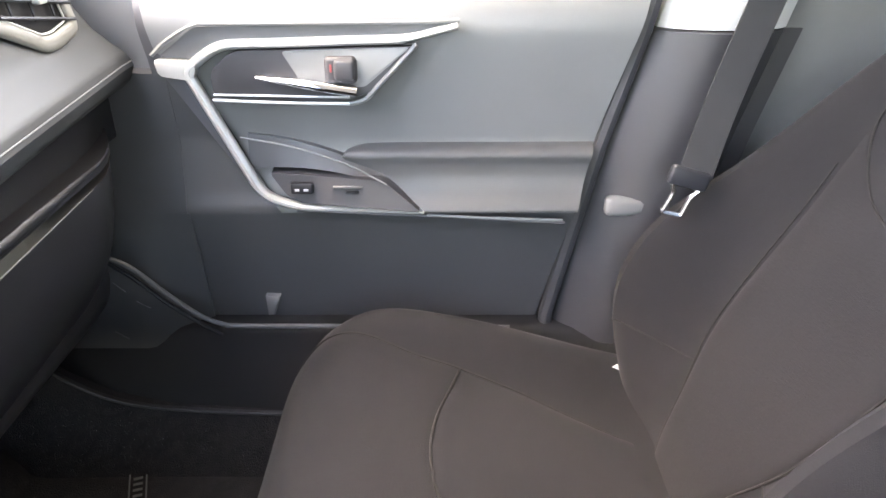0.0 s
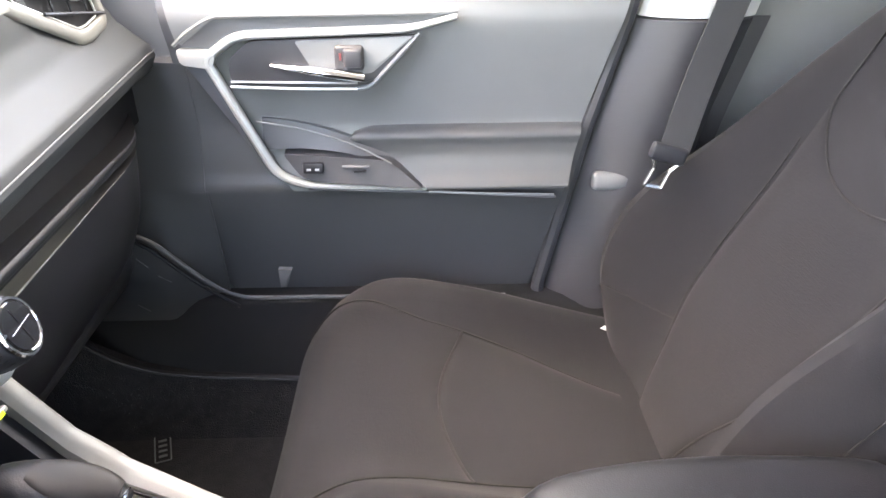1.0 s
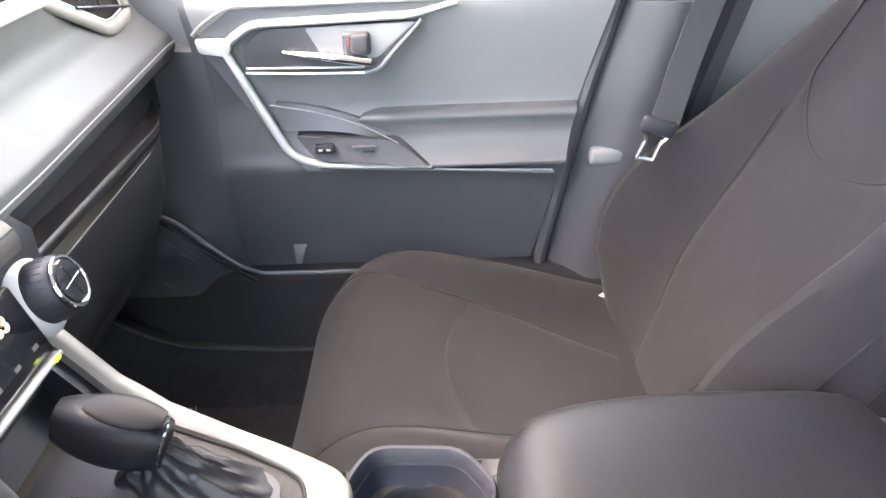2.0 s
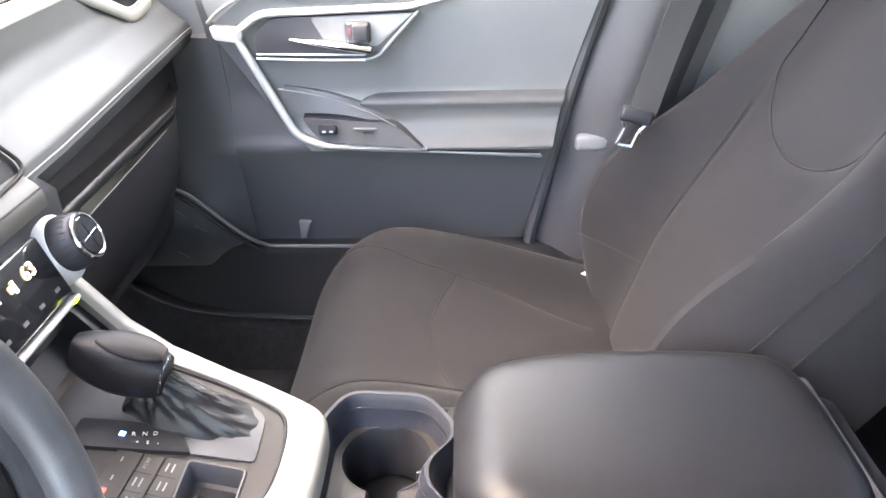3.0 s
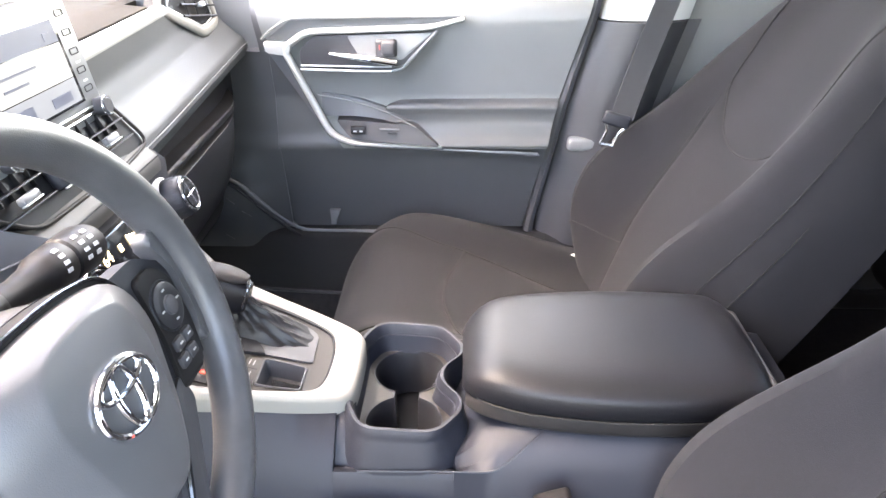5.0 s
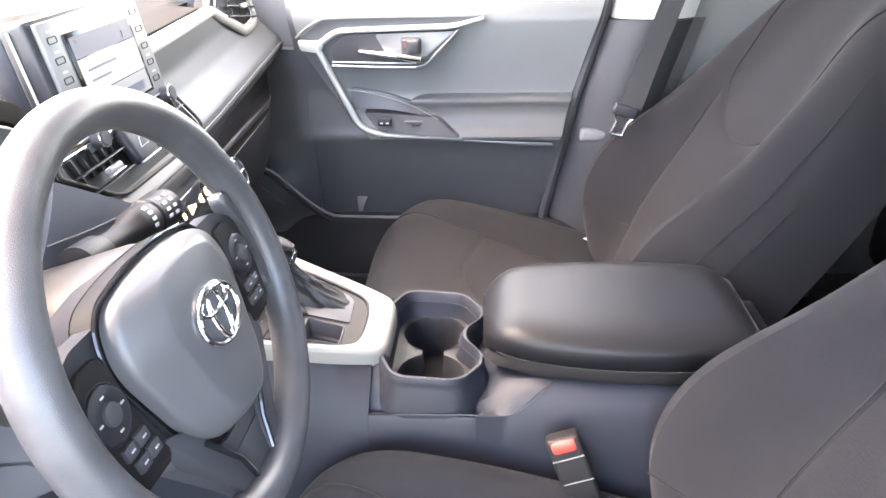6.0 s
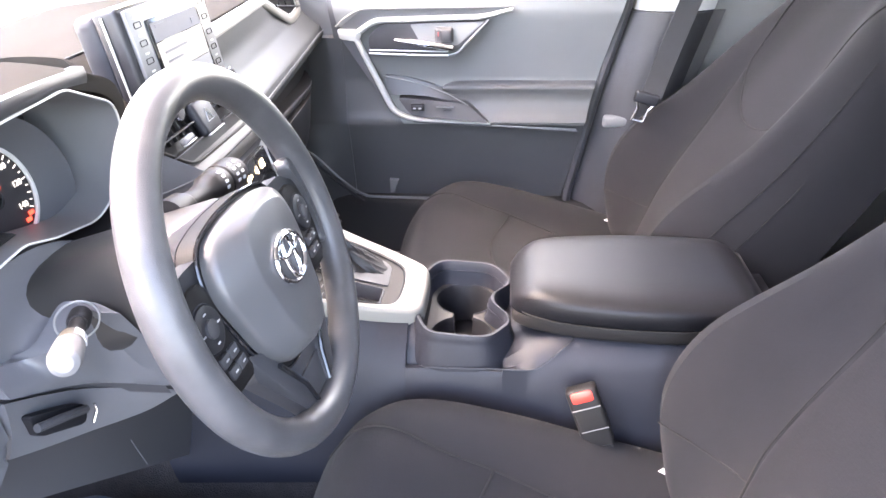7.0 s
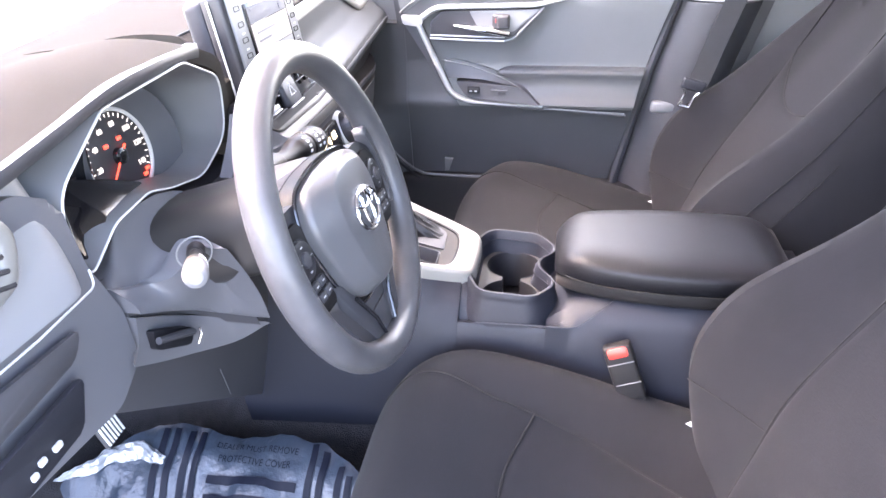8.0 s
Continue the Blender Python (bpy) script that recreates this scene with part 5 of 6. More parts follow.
part("picture", placed(box((0, 0.034, 0.0012), (0.128, 0.022, 0.0006), 0), SM), SCREEN_NAVY, sc, "slate blue lit title bar")
part("picture", placed(box((0, 0.004, 0.0012), (0.128, 0.036, 0.0006), 0), SM), SCREEN_WHITE, sc, "pale lit list panel")
part("picture", placed(box((0, -0.027, 0.0012), (0.128, 0.024, 0.0006), 0), SM), SCREEN_BLUE, sc, "pale blue lit lower panel")
for x, y, w, h in ((-0.042, 0.040, 0.026, 0.004), (0.046, 0.030, 0.012, 0.008), (-0.020, 0.009, 0.060, 0.0025), (-0.030, -0.002, 0.040, 0.0025), (-0.035, -0.028, 0.030, 0.012), (0.030, -0.030, 0.036, 0.010)):
    part("screen_mark", placed(box((x, y, 0.0018), (w, h, 0.0006), 0), SM), SCREEN_NAVY, sc)
part("top_edge", placed(tube([(-0.108, 0.0705, -0.008), (0.108, 0.0705, -0.008)], 0.0016, 6), SM), CHROME, sc, "bright upper edge")
for sgn in (-1, 1):
    for i in range(5):
        bx, by = sgn * 0.087, 0.048 - 0.020 * i
        part("side_button", placed(tube(rounded([(bx - 0.0075, by - 0.003, -0.0006), (bx + 0.0075, by - 0.003, -0.0006), (bx + 0.0075, by + 0.003, -0.0006), (bx - 0.0075, by + 0.003, -0.0006)], 0.0015), 0.0006, 6, closed=True, up=(0, 0, 1)), SM), INDICATOR, sc, "dark slot edge round a key")
        part("button_mark", placed(box((bx, by + 0.0085, -0.0006), (0.008, 0.002, 0.0008), 0), SM), PILLAR_LIGHT, sc)
    part("volume_knob", placed(lathe([(0, 0.010), (0.012, 0.010), (0.014, 0.008)], (sgn * 0.087, -0.054, 0), (0, 0, 1), 24), SM), PLASTIC_DARK, sc)
    part("knob_ring", placed(tube([(sgn * 0.087 + 0.010 * math.cos(a), -0.054 + 0.010 * math.sin(a), 0.012) for a in np.linspace(0, math.tau, 24, endpoint=False)], 0.0012, 6, closed=True), SM), CHROME, sc, "chrome ring")

# ---------------------------------------------------------------- instrument binnacle, driver side
bn = thing("instrument_binnacle", "dark grey hooded instrument binnacle", "instrument cluster")
open_o = [(-0.378, -0.440, 0.788), (-0.378, -0.290, 0.792), (-0.390, -0.195, 0.752), (-0.400, -0.185, 0.675), (-0.400, -0.258, 0.648), (-0.398, -0.330, 0.664), (-0.398, -0.372, 0.678), (-0.394, -0.440, 0.676), (-0.394, -0.488, 0.648), (-0.392, -0.510, 0.668), (-0.388, -0.508, 0.735)]
oo = rounded(open_o, [0.006, 0.01, 0.025, 0.03, 0.02, 0.01, 0.01, 0.01, 0.008, 0.01, 0.02])
cc = np.array((-0.40, -0.335, 0.71))


def scaled(k, dx, kz=None):
    return [np.array((cc[0] + (p[0] - cc[0]) + dx, cc[1] + (p[1] - cc[1]) * k, cc[2] + (p[2] - cc[2]) * (kz or k))) for p in oo]


part("inner_wall", loft([scaled(1.0, 0.0), scaled(1.01, -0.03), scaled(1.03, -0.11)], cap=False), BINNACLE, bn)
part("rim", tube(oo, 0.0012, 8, closed=True, up=(1, 0, 0)), PILLAR_LIGHT, bn, "pale thin rim edge")
part("face", prism(scaled(1.0, -0.106), (-0.01, 0, 0)), PLASTIC, bn)
lip_top = [(-0.388, -0.238, 0.800), (-0.375, -0.352, 0.806), (-0.370, -0.427, 0.806), (-0.370, -0.509, 0.795), (-0.370, -0.576, 0.786), (-0.371, -0.680, 0.773)]
lip_low = [(-0.388, -0.240, 0.783), (-0.384, -0.285, 0.790), (-0.378, -0.353, 0.792), (-0.374, -0.440, 0.792), (-0.374, -0.510, 0.781), (-0.374, -0.577, 0.772), (-0.376, -0.680, 0.760)]
part("hood_lip", patch(lip_top, lip_low, 0.002, 0.012), PLASTIC_DARK, bn, "grey hood front lip")
part("hood_side", patch([(-0.390, -0.236, 0.795), (-0.394, -0.180, 0.765), (-0.398, -0.166, 0.700), (-0.40, -0.172, 0.660)], [(-0.384, -0.280, 0.791), (-0.392, -0.196, 0.754), (-0.400, -0.184, 0.690), (-0.402, -0.190, 0.664)], 0.001, 0.05), DASH_TOP, bn)


def hood_row(u, v):
    y = -0.69 + 0.50 * u
    x = -0.371 - 0.28 * v
    top = interp(y, [-0.68, -0.576, -0.509, -0.455, -0.427, -0.40, -0.352, -0.252, -0.19], [0.773, 0.786, 0.795, 0.8028, 0.8055, 0.8068, 0.806, 0.801, 0.772])
    return (x + interp(y, [-0.68, -0.427, -0.352, -0.252, -0.19], [-0.003, -0.002, -0.007, -0.015, -0.022]), y, top + 0.010 * math.sin(math.pi * min(1.0, v * 1.6)) - 0.022 * v * v - 0.001 - 0.10 * max(0.0, (v - 0.93) / 0.07) ** 2)


part("hood", sheet(hood_row, np.linspace(0, 1, 36), [0, 0.01, 0.03, 0.06] + list(np.linspace(0.1, 0.9, 12)) + [0.93, 0.95, 0.975, 1.0], 0.008), DASH_TOP, bn, "brown-grey padded hood")


def bridge_row(u, v):
    """The dash top sweeping up from the middle to the side of the hood."""
    y = -0.230 + 0.100 * u
    x = -0.402 - 0.022 * u - 0.235 * v
    w = max(0.0, (-0.371 - x) / 0.28)
    side = 0.799 + 0.010 * math.sin(math.pi * min(1.0, w * 1.6)) - 0.022 * w * w
    k = u * u * (3 - 2 * u)
    return (x, y, side * (1 - k) + (top_z(x, y) + 0.002) * k - 0.012 * max(0.0, 1 - v / 0.06) ** 2 - 0.03 * max(0.0, (v - 0.9) / 0.1) ** 2)


part("dash_bridge", sheet(bridge_row, np.linspace(0, 1, 16), [0, 0.01, 0.025, 0.045, 0.07] + list(np.linspace(0.1, 1, 12)), 0.018), DASH_TOP, bn, "brown-grey dash top beside the hood")
GM = basis((-0.468, -0.310, 0.690), (0.06, 0.99, 0.0), (-0.18, 0, 0.98))
ga = thing("speedometer", "round speedometer with white numerals and red needle", "gauge")
part("dial", placed(lathe([(-0.006, 0.052), (0.0, 0.052), (0.0005, 0.050)], (0, 0, 0), (0, 0, 1), 48), GM), GAUGE_FACE, ga, "dark grey dial face")
part("dial_ring", placed(tube([(0.0525 * math.cos(a), 0.0525 * math.sin(a), 0.002) for a in np.linspace(0, math.tau, 56, endpoint=False)], 0.0024, 6, closed=True), GM), PILLAR_LIGHT, ga, "bright dial ring")
part("dial_cup", placed(loft([[(dx + r * math.cos(a), r * 0.95 * math.sin(a) - 0.2 * dx, z) for a in np.linspace(0, math.tau, 48, endpoint=False)] for r, z, dx in ((0.055, 0.000, 0.0), (0.064, 0.006, 0.006), (0.080, 0.013, 0.018), (0.081, 0.004, 0.019))], cap=False), GM), PLASTIC_MID, ga)
for i in range(8):
    a = radians(222 - i * 36)
    written(str(i * 20), 0.0085, GM @ pose(0.036 * math.cos(a), 0.036 * math.sin(a), 0.0015), GAUGE_LIT if i else RED_LIT, ga, label="lit dial numeral")
for i in range(29):
    a = radians(222 - i * 9)
    part("tick", placed(box((0, 0, 0), (0.005 if i % 2 == 0 else 0.003, 0.0009, 0.0006), 0), GM @ pose(0.0465 * math.cos(a), 0.0465 * math.sin(a), 0.0012) @ Matrix.Rotation(a, 4, "Z")), GAUGE_LIT, ga)
part("needle", placed(tube([(0.012, 0.010, 0.004), (-0.027, -0.024, 0.004)], [0.0016, 0.0007], 6), GM), RED_LIT, ga, "red lit needle")
part("needle_hub", placed(lathe([(0.001, 0.010), (0.006, 0.009), (0.007, 0.006)], (0, 0, 0), (0, 0, 1), 24), GM), GLOSS, ga)
for x, y in ((-0.014, 0.016), (0.010, 0.018), (0.036, -0.028), (0.030, -0.033)):
    part("warning_lamp", placed(box((x, y, 0.0013), (0.007, 0.004, 0.0006), 0), GM), RED_LIT, ga, "red lit warning lamp")
part("lower_lens", prism(rounded([(-0.408, -0.484, 0.716), (-0.408, -0.482, 0.672), (-0.406, -0.474, 0.650), (-0.405, -0.464, 0.650), (-0.407, -0.433, 0.680), (-0.408, -0.398, 0.684), (-0.412, -0.358, 0.682), (-0.440, -0.372, 0.690), (-0.462, -0.430, 0.712)], 0.004), (-0.02, 0, -0.012), 0.001), SCREEN_BLACK, bn, "gloss black lens below the dial")
cs = thing("cluster_screen", "dark centre instrument display behind clear lens", "display")
part("panel", box((-0.470, -0.400, 0.695), (0.006, 0.085, 0.075), 0.003), SCREEN_BLACK, cs)
part("picture", box((-0.4665, -0.418, 0.715), (0.0006, 0.030, 0.020), 0), GREYPRINT, cs)

# driver's lower dash
ld = thing("lower_dashboard", "dark grey lower dashboard round the steering column", "dashboard")
part("knee_panel", sheet(lambda u, v: (-0.402 - 0.016 * v - 0.02 * v ** 3 + 0.012 * math.sin(math.pi * v), u, 0.630 - (0.165 + 0.76 * (u + 0.48)) * v), np.linspace(-0.482, -0.12, 20), np.linspace(0, 1, 18), 0.06, (-1, 0, 0)), PLASTIC_DARK, ld)
part("cluster_shelf", patch([(-0.430, -0.450, 0.624), (-0.420, -0.429, 0.640), (-0.408, -0.422, 0.666), (-0.400, -0.365, 0.670), (-0.395, -0.309, 0.650), (-0.370, -0.274, 0.613)], [(-0.400, -0.500, 0.633), (-0.388, -0.482, 0.626), (-0.383, -0.460, 0.617), (-0.376, -0.444, 0.609), (-0.350, -0.431, 0.616), (-0.340, -0.397, 0.635)], -0.006), PLASTIC_MID, ld)
part("column_cover", patch([(-0.385, -0.485, 0.629), (-0.372, -0.449, 0.614), (-0.345, -0.438, 0.622), (-0.335, -0.404, 0.642), (-0.300, -0.413, 0.639)], [(-0.362, -0.482, 0.602), (-0.360, -0.442, 0.579), (-0.355, -0.401, 0.553), (-0.330, -0.377, 0.535), (-0.290, -0.367, 0.526)], 0.006), PLASTIC_MID, ld)
part("knee_bolster", patch([(-0.370, -0.481, 0.596), (-0.372, -0.436, 0.568), (-0.368, -0.393, 0.540), (-0.344, -0.366, 0.520), (-0.302, -0.357, 0.513)], [(-0.395, -0.471, 0.526), (-0.392, -0.428, 0.501), (-0.382, -0.384, 0.480), (-0.350, -0.342, 0.470), (-0.300, -0.353, 0.508)], 0.004), PLASTIC_MID, ld)
part("panel_gap", patch([(-0.376, -0.481, 0.606), (-0.376, -0.442, 0.584), (-0.372, -0.401, 0.558), (-0.348, -0.377, 0.539), (-0.308, -0.367, 0.529)], [(-0.378, -0.480, 0.590), (-0.378, -0.436, 0.562), (-0.374, -0.393, 0.534), (-0.350, -0.366, 0.515), (-0.308, -0.357, 0.508)], 0.0), PLASTIC_DARK, ld)
rc = part("handle_recess", prism(rounded([(-0.3655, -0.468, 0.572), (-0.3585, -0.410, 0.538), (-0.3655, -0.408, 0.512), (-0.376, -0.455, 0.537)], 0.008), (-0.012, 0, 0), 0.001), INDICATOR, ld, "dark recessed handle")
part("release_handle", tube(spline([(-0.360, -0.470, 0.562), (-0.356, -0.440, 0.549), (-0.356, -0.416, 0.536)], 6), 0.004, 8), PLASTIC_DARK, rc)
part("lever_shine", tube([(-0.356, -0.412, 0.517), (-0.354, -0.406, 0.526), (-0.354, -0.406, 0.534)], 0.0013, 6), STEEL, rc)
part("panel_joint", tube([(-0.404, -0.305, 0.391), (-0.418, -0.270, 0.318)], 0.0006, 6), PLASTIC_MID, ld)
part("under_panel", box((-0.68, -0.31, 0.50), (0.40, 0.34, 0.05), 0.02, 3), PLASTIC_DARK, ld)
# end of the dash by the driver's door
part("end_panel", prism(rounded([(-0.378, -0.502, 0.648), (-0.377, -0.485, 0.606), (-0.378, -0.480, 0.548), (-0.379, -0.52, 0.520), (-0.385, -0.70, 0.535), (-0.385, -0.70, 0.74), (-0.385, -0.56, 0.76), (-0.385, -0.515, 0.735), (-0.380, -0.510, 0.668)], 0.012), (-0.12, 0, 0), 0.008), PLASTIC_MID, ld)
part("side_pad", sheet(lambda u, v: (-0.366 - 0.030 * v ** 1.5 - 0.01 * u - 0.02 * max(0, 1 - u / 0.16) ** 2, -0.520 - 0.185 * u, 0.660 + 0.108 * v - 0.002 * u), np.linspace(0, 1, 30), np.linspace(0, 1, 10), 0.03, (-1, 0, 0)), BINNACLE, ld, "pale grey padded panel")
part("side_strip", tube(rounded([(-0.372, -0.519, 0.672), (-0.366, -0.524, 0.659), (-0.366, -0.60, 0.656), (-0.372, -0.71, 0.654)], [0, 0.008, 0, 0], 5, False), 0.0011, 6), SILVER, ld, "thin bright strip")
part("side_recess", prism(rounded([(-0.369, -0.552, 0.634), (-0.369, -0.566, 0.612), (-0.372, -0.70, 0.600), (-0.372, -0.70, 0.642)], 0.008), (-0.004, 0, 0), 0.001), PLASTIC_DARK, ld)
vent([(-0.600, 0.712), (-0.588, 0.742), (-0.618, 0.772), (-0.70, 0.772), (-0.71, 0.715), (-0.655, 0.700)], -0.368, 0.0)
bp = part("button_panel", prism(rounded([(-0.370, -0.57, 0.598), (-0.372, -0.70, 0.590), (-0.374, -0.70, 0.545), (-0.372, -0.585, 0.553)], 0.006), (0.006, 0.0, 0), 0.002), PLASTIC, ld)
for y, z, w in ((-0.619, 0.566, 0.010), (-0.637, 0.567, 0.008), (-0.648, 0.562, 0.007)):
    part("panel_button", box((-0.364, y, z), (0.004, w, 0.006), 0.0015), WHITE, bp, "pale button mark")

# column shroud and stalks
cs_ = thing("steering_column", "dark grey steering column shroud", "steering column")
CX = basis((-0.300, -0.345, 0.634), (0, 1, 0), (-0.31, 0, 0.95))
part("shroud_upper", placed(loft([[(w * math.copysign(abs(math.cos(a)) ** 0.7, math.cos(a)), h * math.copysign(abs(math.sin(a)) ** 0.7, math.sin(a)), z) for a in np.linspace(0, math.tau, 28, endpoint=False)] for w, h, z in ((0.052, 0.046, 0.085), (0.056, 0.050, 0.07), (0.058, 0.050, 0.0), (0.060, 0.050, -0.10))]), CX), SHROUD, cs_)


def stalk(name, label, p0, d, reach, fat, tip_mat, marks, ring_mat=STALK):
    st = thing(name, label, "control stalk", "column stalks")
    p0, d = np.array(p0), np.array(d, float)
    d /= np.linalg.norm(d)

    def turned(rows):
        return lathe([(a * reach, b * fat) for a, b in rows], p0, d, 24)

    part("collar", turned([(-0.02, 0.016), (0.004, 0.0155), (0.010, 0.013)]), STALK, st)
    part("arm", turned([(0.0, 0.012), (0.03, 0.0105), (0.05, 0.013), (0.056, 0.0155)]), STALK, st)
    part("switch_ring", turned([(0.056, 0.0155), (0.058, 0.0165), (0.078, 0.018), (0.080, 0.0165)]), ring_mat, st)
    part("end_cap", turned([(0.080, 0.0165), (0.082, 0.0185), (0.108, 0.0195), (0.117, 0.017), (0.120, 0.011)]), tip_mat, st)
    e = np.array((1, 0, 0)) - d * d[0]
    e /= np.linalg.norm(e)
    w = np.cross(d, e)
    if w[2] < 0:
        w = -w
    for a, r in marks:
        for j in (0.05, 0.40, 0.75, 1.10):
            q = p0 + d * a * reach + r * fat * (math.cos(j) * e + math.sin(j) * w)
            n = math.cos(j) * e + math.sin(j) * w
            part("stalk_mark", placed(box((0, 0, 0), (0.006, 0.0032, 0.001), 0), basis(q, d, np.cross(n, d))), WHITE, st, "white printed symbol")
    return st


ls = stalk("light_stalk", "dark light stalk with pale end cap", (-0.318, -0.440, 0.648), (0.058, -0.101, 0.037), 0.98, 0.56, PIPING, [(0.062, 0.0172), (0.072, 0.0182)], BRONZE)
part("ring", tube([np.array((-0.322, -0.436, 0.646)) + 0.0165 * np.array((0.86 * math.cos(a), 0.5 * math.cos(a) + 0.2 * math.sin(a), 0.95 * math.sin(a))) for a in np.linspace(0, math.tau, 30, endpoint=False)], 0.0010, 6, closed=True, up=(0.5, -0.8, 0.3)), PLASTIC_SOFT, ls)
stalk("wiper_stalk", "black wiper stalk with white symbols", (-0.295, -0.290, 0.676), (0.0, 0.15, -0.018), 1.18, 1.04, STALK, [(0.067, 0.0175), (0.090, 0.0192), (0.101, 0.0196)])

# ---------------------------------------------------------------- steering wheel
sw_ = thing("steering_wheel", "worn grey three-spoke steering wheel with oval emblem", "steering wheel")
WHEEL = basis((-0.199, -0.343, 0.658), (0, 1, 0), (-math.sin(radians(19)), 0, math.cos(radians(19)))) @ Matrix.Rotation(radians(-3), 4, "Z") @ Matrix.Translation((-0.007, 0, 0))
sw_.matrix_world = WHEEL
R = 0.1588
part("rim", tube([(0.007 + R * math.cos(a), R * math.sin(a), 0) for a in np.linspace(0, math.tau, 96, endpoint=False)], 0.0158, 20, closed=True, flat=(1.0, 1.08)), RIM, sw_, "worn grey moulded rim")
hub_o = rounded([(-0.077, 0.049), (-0.03, 0.057), (0.03, 0.057), (0.077, 0.049), (0.092, 0.012), (0.066, -0.062), (0.036, -0.090), (-0.036, -0.090), (-0.066, -0.062), (-0.092, 0.012)], 0.022, 5)


def hub_at(kx, z, ky=None):
    ky = kx if ky is None else ky
    return [(p[0] * kx * 0.94 - 0.004, p[1] * ky * 0.97 - 0.001, z) for p in hub_o]


# cover with a raised middle, sloping flanks and a black gap round it
part("hub_pad", loft([hub_at(1.0, -0.015), hub_at(1.0, 0.004), hub_at(0.985, 0.008), hub_at(0.955, 0.0112, 0.965), hub_at(0.63, 0.0238, 0.90), hub_at(0.605, 0.0250, 0.88), hub_at(0.57, 0.0256, 0.84), hub_at(0.3, 0.0280, 0.42), hub_at(0.04, 0.0286, 0.06)]), HUB, sw_, "dark grey airbag cover")
part("hub_gap", loft([hub_at(1.07, -0.022), hub_at(1.07, -0.003)]), STALK, sw_, "black gap round the cover")
part("hub_line", tube(hub_at(1.075, -0.002), 0.0016, 6, closed=True), GLOSS, sw_)
part("hub_back", loft([hub_at(0.8, -0.06), hub_at(1.0, -0.045), hub_at(1.08, -0.020)]), PLASTIC, sw_)
for s in (-1, 1):
    sp_o = rounded([(s * 0.066, 0.042), (s * 0.112, 0.042), (s * 0.140, 0.026), (s * 0.155, 0.018), (s * 0.155, -0.030), (s * 0.138, -0.032), (s * 0.126, -0.056), (s * 0.080, -0.062), (s * 0.060, -0.055)], 0.008)
    part("spoke", prism([(p[0], p[1], -0.018) for p in sp_o], (0, 0, 0.015), 0.005), PLASTIC, sw_)
    bridge = rounded([(s * 0.128, 0.046), (s * 0.139, 0.054), (s * 0.149, 0.040), (s * 0.152, 0.0), (s * 0.149, -0.038), (s * 0.141, -0.050), (s * 0.132, -0.042), (s * 0.1425, -0.020), (s * 0.1435, 0.016)], 0.006)
    part("spoke_bridge", prism([(p[0], p[1], -0.012) for p in bridge], (0, 0, 0.015), 0.004, 3), RIM, sw_, "worn grey spoke root")
    pod_o = rounded([(s * 0.095, 0.030), (s * 0.120, 0.030), (s * 0.136, 0.014), (s * 0.136, -0.022), (s * 0.126, -0.058), (s * 0.084, -0.060), (s * 0.094, -0.020)], 0.007)
    pod = part("switch_pod", prism([(p[0], p[1], -0.006) for p in pod_o], (0, 0, 0.007), 0.0025), STALK, sw_, "black switch pod")
    bx, by = s * 0.115, -0.002
    part("button_pad", lathe([(0.000, 0.0188), (0.0030, 0.0183), (0.0042, 0.0155), (0.0036, 0.0095)], (bx, by, 0), (0, 0, 1), 28), BLACK, pod)
    part("pad_ring", tube([(bx + 0.0197 * math.cos(t), by + 0.0197 * math.sin(t), 0.0012) for t in np.linspace(0, math.tau, 28, endpoint=False)], 0.0007, 6, closed=True), PLASTIC, pod)
    part("button_center", lathe([(0.003, 0.0080), (0.0058, 0.0074), (0.0062, 0.0055)], (bx, by, 0), (0, 0, 1), 20), PLASTIC_DARK, pod)
    for k in range(4):
        part("button_mark", box((bx + 0.0122 * math.cos(k * math.pi / 2), by + 0.0122 * math.sin(k * math.pi / 2), 0.0042), (0.0036, 0.0012, 0.0008), 0), WHITE, pod)
    for k in range(2):
        for h in (-1, 1):
            rk = part("rocker", box((s * (0.110 - 0.004 * k) + h * 0.0072, -0.029 - 0.0125 * k, 0.002), (0.0130, 0.0098, 0.005), 0.0018), PLASTIC_DARK, pod)
            part("button_mark", box((s * (0.110 - 0.004 * k) + h * 0.0072, -0.029 - 0.0125 * k, 0.0047), (0.0044, 0.0012, 0.0005), 0), WHITE, rk)
    leg = rounded([(s * 0.066, -0.056), (s * 0.088, -0.046), (s * 0.091, -0.068), (s * 0.054, -0.118), (s * 0.032, -0.151), (s * 0.013, -0.152), (s * 0.021, -0.118), (s * 0.048, -0.080)], 0.005)
    part("lower_spoke", prism([(p[0], p[1], -0.016) for p in leg], (0, 0, 0.016), 0.004), PLASTIC_DARK, sw_)
    part("spoke_edge", tube([(s * 0.054, -0.078, 0.002), (s * 0.027, -0.116, 0.001), (s * 0.017, -0.148, 0.000)], 0.0026, 8), GLOSS, sw_, "gloss black spoke edge")
part("spoke_insert", prism([(p[0], p[1], -0.012) for p in rounded([(-0.044, -0.080), (0.044, -0.080), (0.020, -0.150), (-0.020, -0.150)], 0.004)], (0, 0, 0.008), 0.002), PLASTIC_DARK, sw_, "dark lower spoke insert")
part("insert_recess", prism([(p[0], p[1], -0.004) for p in rounded([(-0.030, -0.112), (0.030, -0.112), (0.018, -0.142), (-0.018, -0.142)], 0.004)], (0, 0, 0.002), 0.0006), PLASTIC_DARK, sw_)
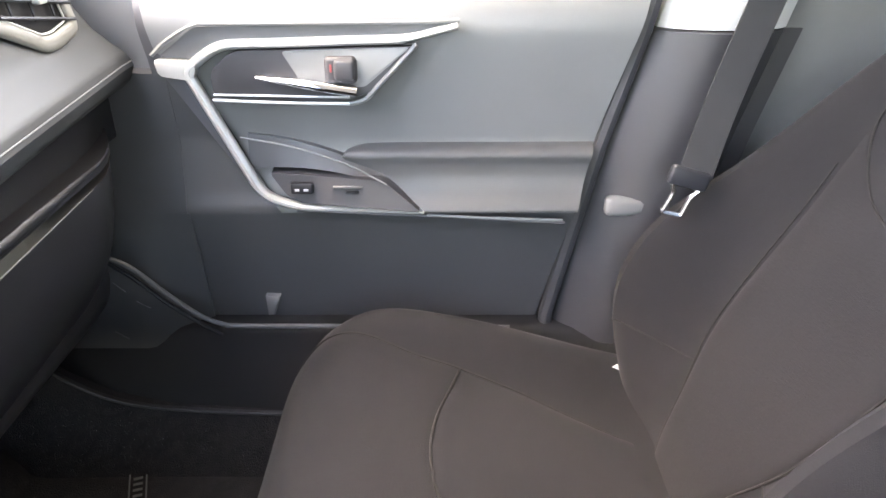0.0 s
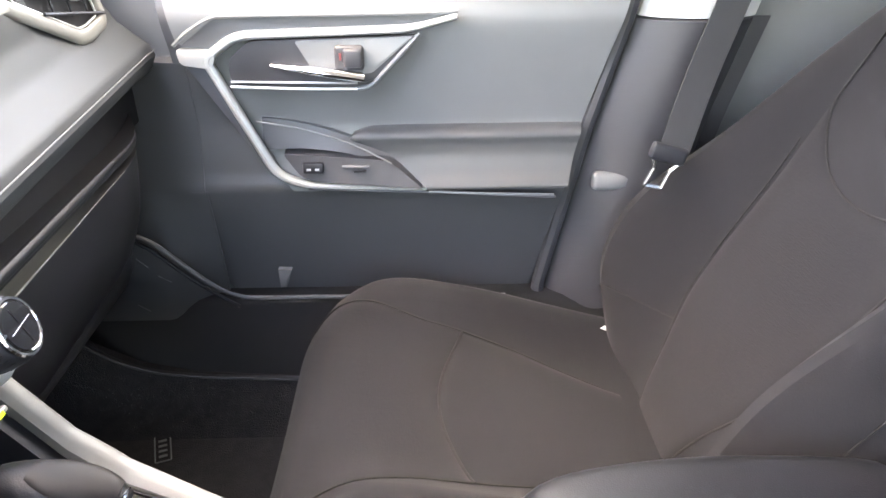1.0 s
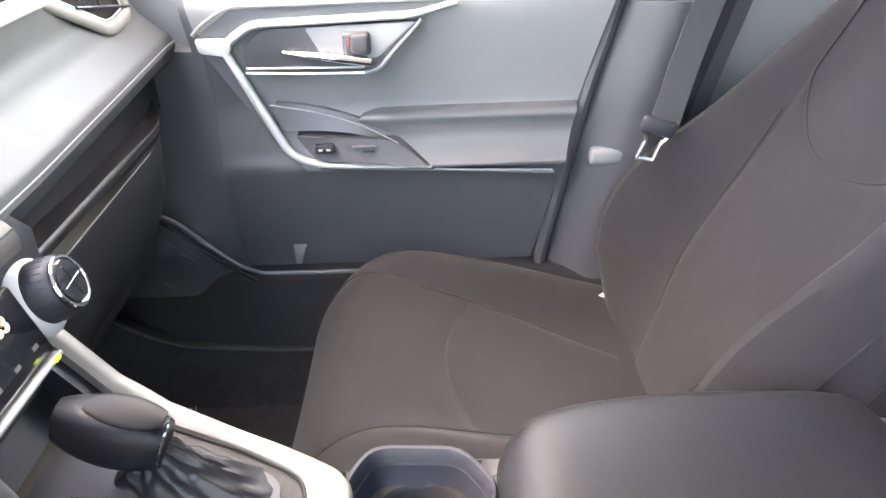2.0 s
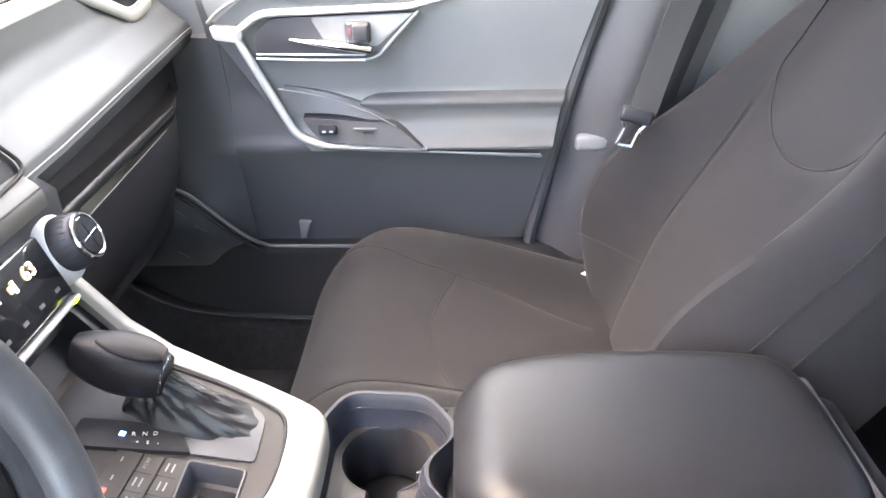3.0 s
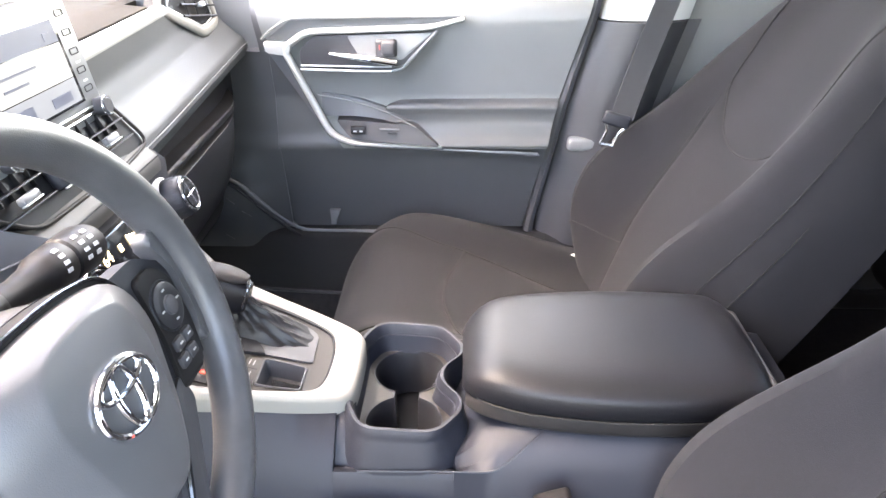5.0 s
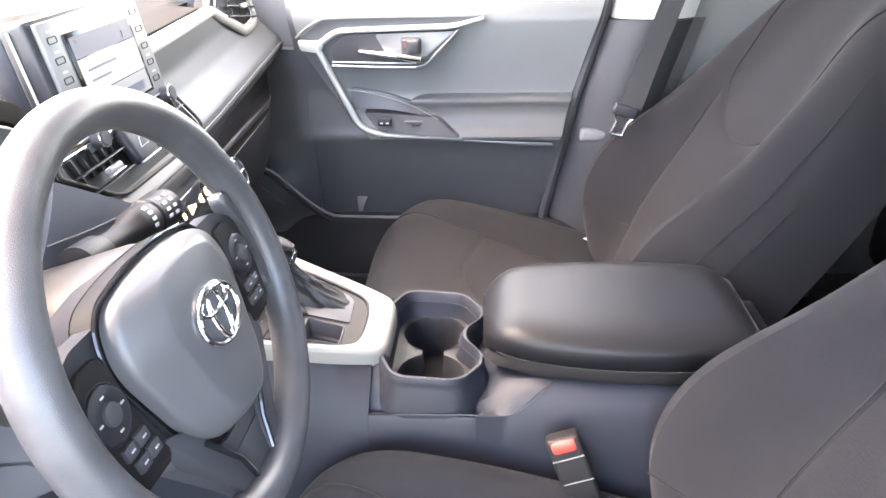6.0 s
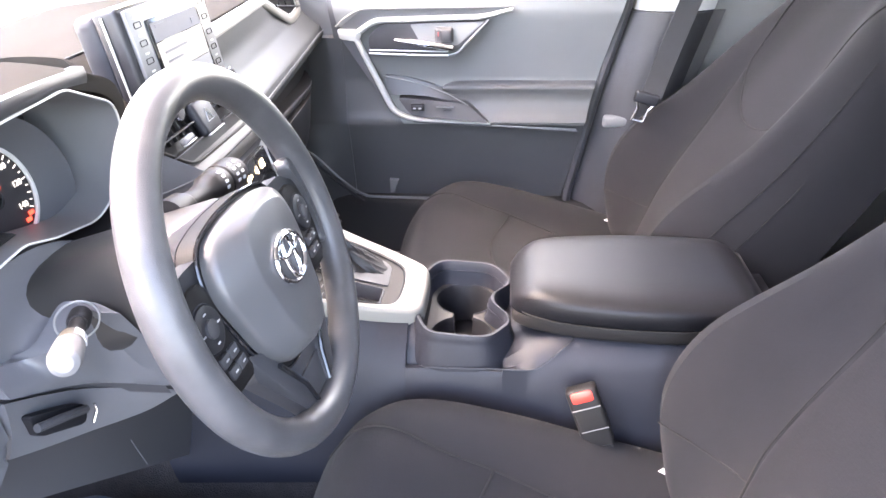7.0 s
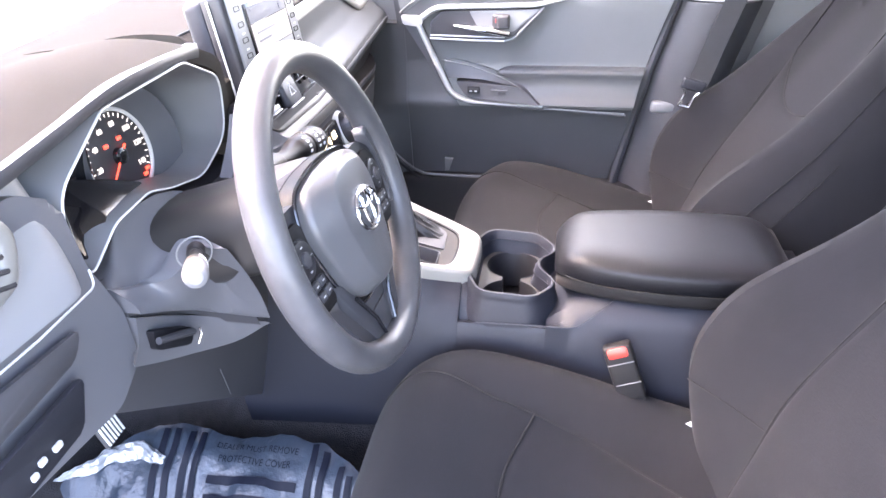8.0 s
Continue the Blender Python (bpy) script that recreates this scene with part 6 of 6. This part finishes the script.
em = [(0.030, 0.021, 0.0, 0.0), (0.0105, 0.0195, 0.0, 0.0), (0.0225, 0.0080, 0.0, 0.011)]
ring_ob = None
for a_, b_, x_, y_ in em:
    oval = tube([(x_ - 0.003 + a_ * math.cos(t), y_ - 0.004 + b_ * math.sin(t), 0.030) for t in np.linspace(0, math.tau, 40, endpoint=False)], 0.0022, 8, closed=True)
    if ring_ob is None:
        ring_ob = part("emblem", oval, CHROME, sw_, "chrome oval emblem")
    else:
        part("emblem_oval", oval, CHROME, ring_ob)

# ---------------------------------------------------------------- footwell things
def mat_thing(y, label):
    mt = thing("floor_mat", label, "floor mat", "floor mats")
    part("body", sheet(lambda u, v: (u, y + 0.21 * v, floor_z(u, y + 0.21 * v * 0.9) + 0.008), np.linspace(-0.78, -0.22, 26), np.linspace(-1, 1, 10), 0.008), CARPET, mt)
    return mt


mp = mat_thing(0.375, "black carpet floor mat with small emblem")
EM = basis((-0.455, 0.545, 0.0605), (-0.35, 1, 0), (-1, -0.35, 0))
part("emblem_frame", placed(tube(rounded([(-0.030, -0.012, 0), (0.030, -0.012, 0), (0.030, 0.012, 0), (-0.030, 0.012, 0)], 0.002), 0.0012, 6, closed=True), EM), GREYPRINT, mp, "small metal emblem tag")
for i in range(4):
    part("emblem_mark", placed(box((-0.018 + 0.012 * i, 0, 0), (0.005, 0.013, 0.001), 0), EM), GREYPRINT, mp)
mat_thing(-0.375, "black carpet driver floor mat")
br = thing("brake_pedal", "black brake pedal with bright ribs", "pedal")
PB = basis((-0.585, -0.329, 0.296), (0, 1, 0.02), (-0.35, -0.08, 0.93))
part("pad", placed(box((0, 0, 0), (0.040, 0.064, 0.008), 0.003, 3), PB), PLASTIC_DARK, br)
for i in range(6):
    part("rib", placed(box((-0.0165 + 0.0066 * i, 0, 0.005), (0.0028, 0.058, 0.004), 0.001), PB), PILLAR_LIGHT, br, "bright rib")
part("arm", placed(box((0.0, 0.12, -0.03), (0.012, 0.20, 0.014), 0.003, 2, Matrix.Rotation(radians(15), 3, "X")), PB), PLASTIC_DARK, br)

# protective film over the driver's mat
FILM_BLUE = mat("blue printed film", (0.022, 0.031, 0.044), 0.34, grain=120, bump=0.45, vary=0.45, blotch=26, spec=0.4, coat=0.12, dist=0.003)
FILM_INK = mat("dark blue film ink", (0.0025, 0.004, 0.010), 0.55, bump=0.0, spec=0.15)
FILM_CLEAR = mat("clear crumpled film", (0.20, 0.21, 0.22), 0.12, grain=90, bump=0.8, vary=0.5, blotch=40, coat=1.0, spec=0.8, dist=0.004)
pf = thing("protective_film", "crumpled blue printed protective film on the mat", "plastic film")


def film_z(x, y):
    q = noise.noise(Vector((x * 9, y * 9, 0.3))) * 0.012 + noise.noise(Vector((x * 34, y * 34, 1.7))) * 0.006 + abs(noise.noise(Vector((x * 60, y * 25, 5.1)))) * 0.003
    k = min(1.0, max(0.0, (y + 0.42) / 0.19))
    return 0.085 + 0.115 * k * k * (3 - 2 * k) + q


def film_far(x):
    return -0.230 - 0.75 * max(0.0, -0.575 - x) - 0.75 * max(0.0, x + 0.300)


def film_row(u, v):
    x = -0.70 + 0.480 * u
    far = film_far(x) + 0.004 * math.sin(21 * u)
    y = -0.58 + (far + 0.58) * v
    return (x, y, film_z(x, y))


part("film", sheet(film_row, np.linspace(0, 1, 90), np.linspace(0, 1, 60), 0.001), FILM_BLUE, pf)


def ink(x0, x1, y0, y1, name="print_bar"):
    return part(name, sheet(lambda u, v: (u + 0.0015 * math.sin(90 * v), v, film_z(u, v) + 0.0034), np.linspace(x0, x1, max(4, int((x1 - x0) / 0.005))), np.linspace(y0, y1, max(4, int((y1 - y0) / 0.005))), 0.0003), FILM_INK, pf)


for x in (-0.560, -0.540, -0.516, -0.498, -0.318, -0.300, -0.272, -0.257):
    ink(x, x + 0.010, -0.50, min(film_far(x), film_far(x + 0.01)) - 0.010)
for i, (w0, w1) in enumerate(((-0.470, -0.330), (-0.472, -0.332), (-0.468, -0.350), (-0.470, -0.335), (-0.474, -0.34))):
    ink(w0, w1, -0.302 - 0.022 * i, -0.292 - 0.022 * i)
for text, y, size in (("DEALER MUST REMOVE", -0.256, 0.0125), ("PROTECTIVE COVER", -0.274, 0.0125)):
    wr = written(text, size, Matrix.Translation((-0.402, y, 0)), FILM_INK, pf, "print_writing", "dark blue printed words", 0.0)
    for vert in wr.data.vertices:
        vert.co.z = film_z(vert.co.x, vert.co.y) + 0.0050


def flap(u, v):
    """The curled clear edge of the film, lying back over itself."""
    x = -0.712 + 0.170 * u
    y = interp(u, [0, 0.5, 0.74, 1.0], [-0.325, -0.275, -0.264, -0.280])
    wide = 0.050 * u ** 0.8 * max(0.0, 1 - u) ** 0.45
    yy = y - wide * v
    return (x + 0.2 * wide * v, yy, film_z(x, yy) + 0.006 + 0.22 * wide * math.sin(math.pi * v) + 0.003 * noise.noise(Vector((u * 16, v * 4, 4.0))))


part("film_edge", sheet(flap, np.linspace(0, 1, 44), np.linspace(0, 1, 12), 0.0006), FILM_CLEAR, pf, "shiny curled clear edge", smooth=False)
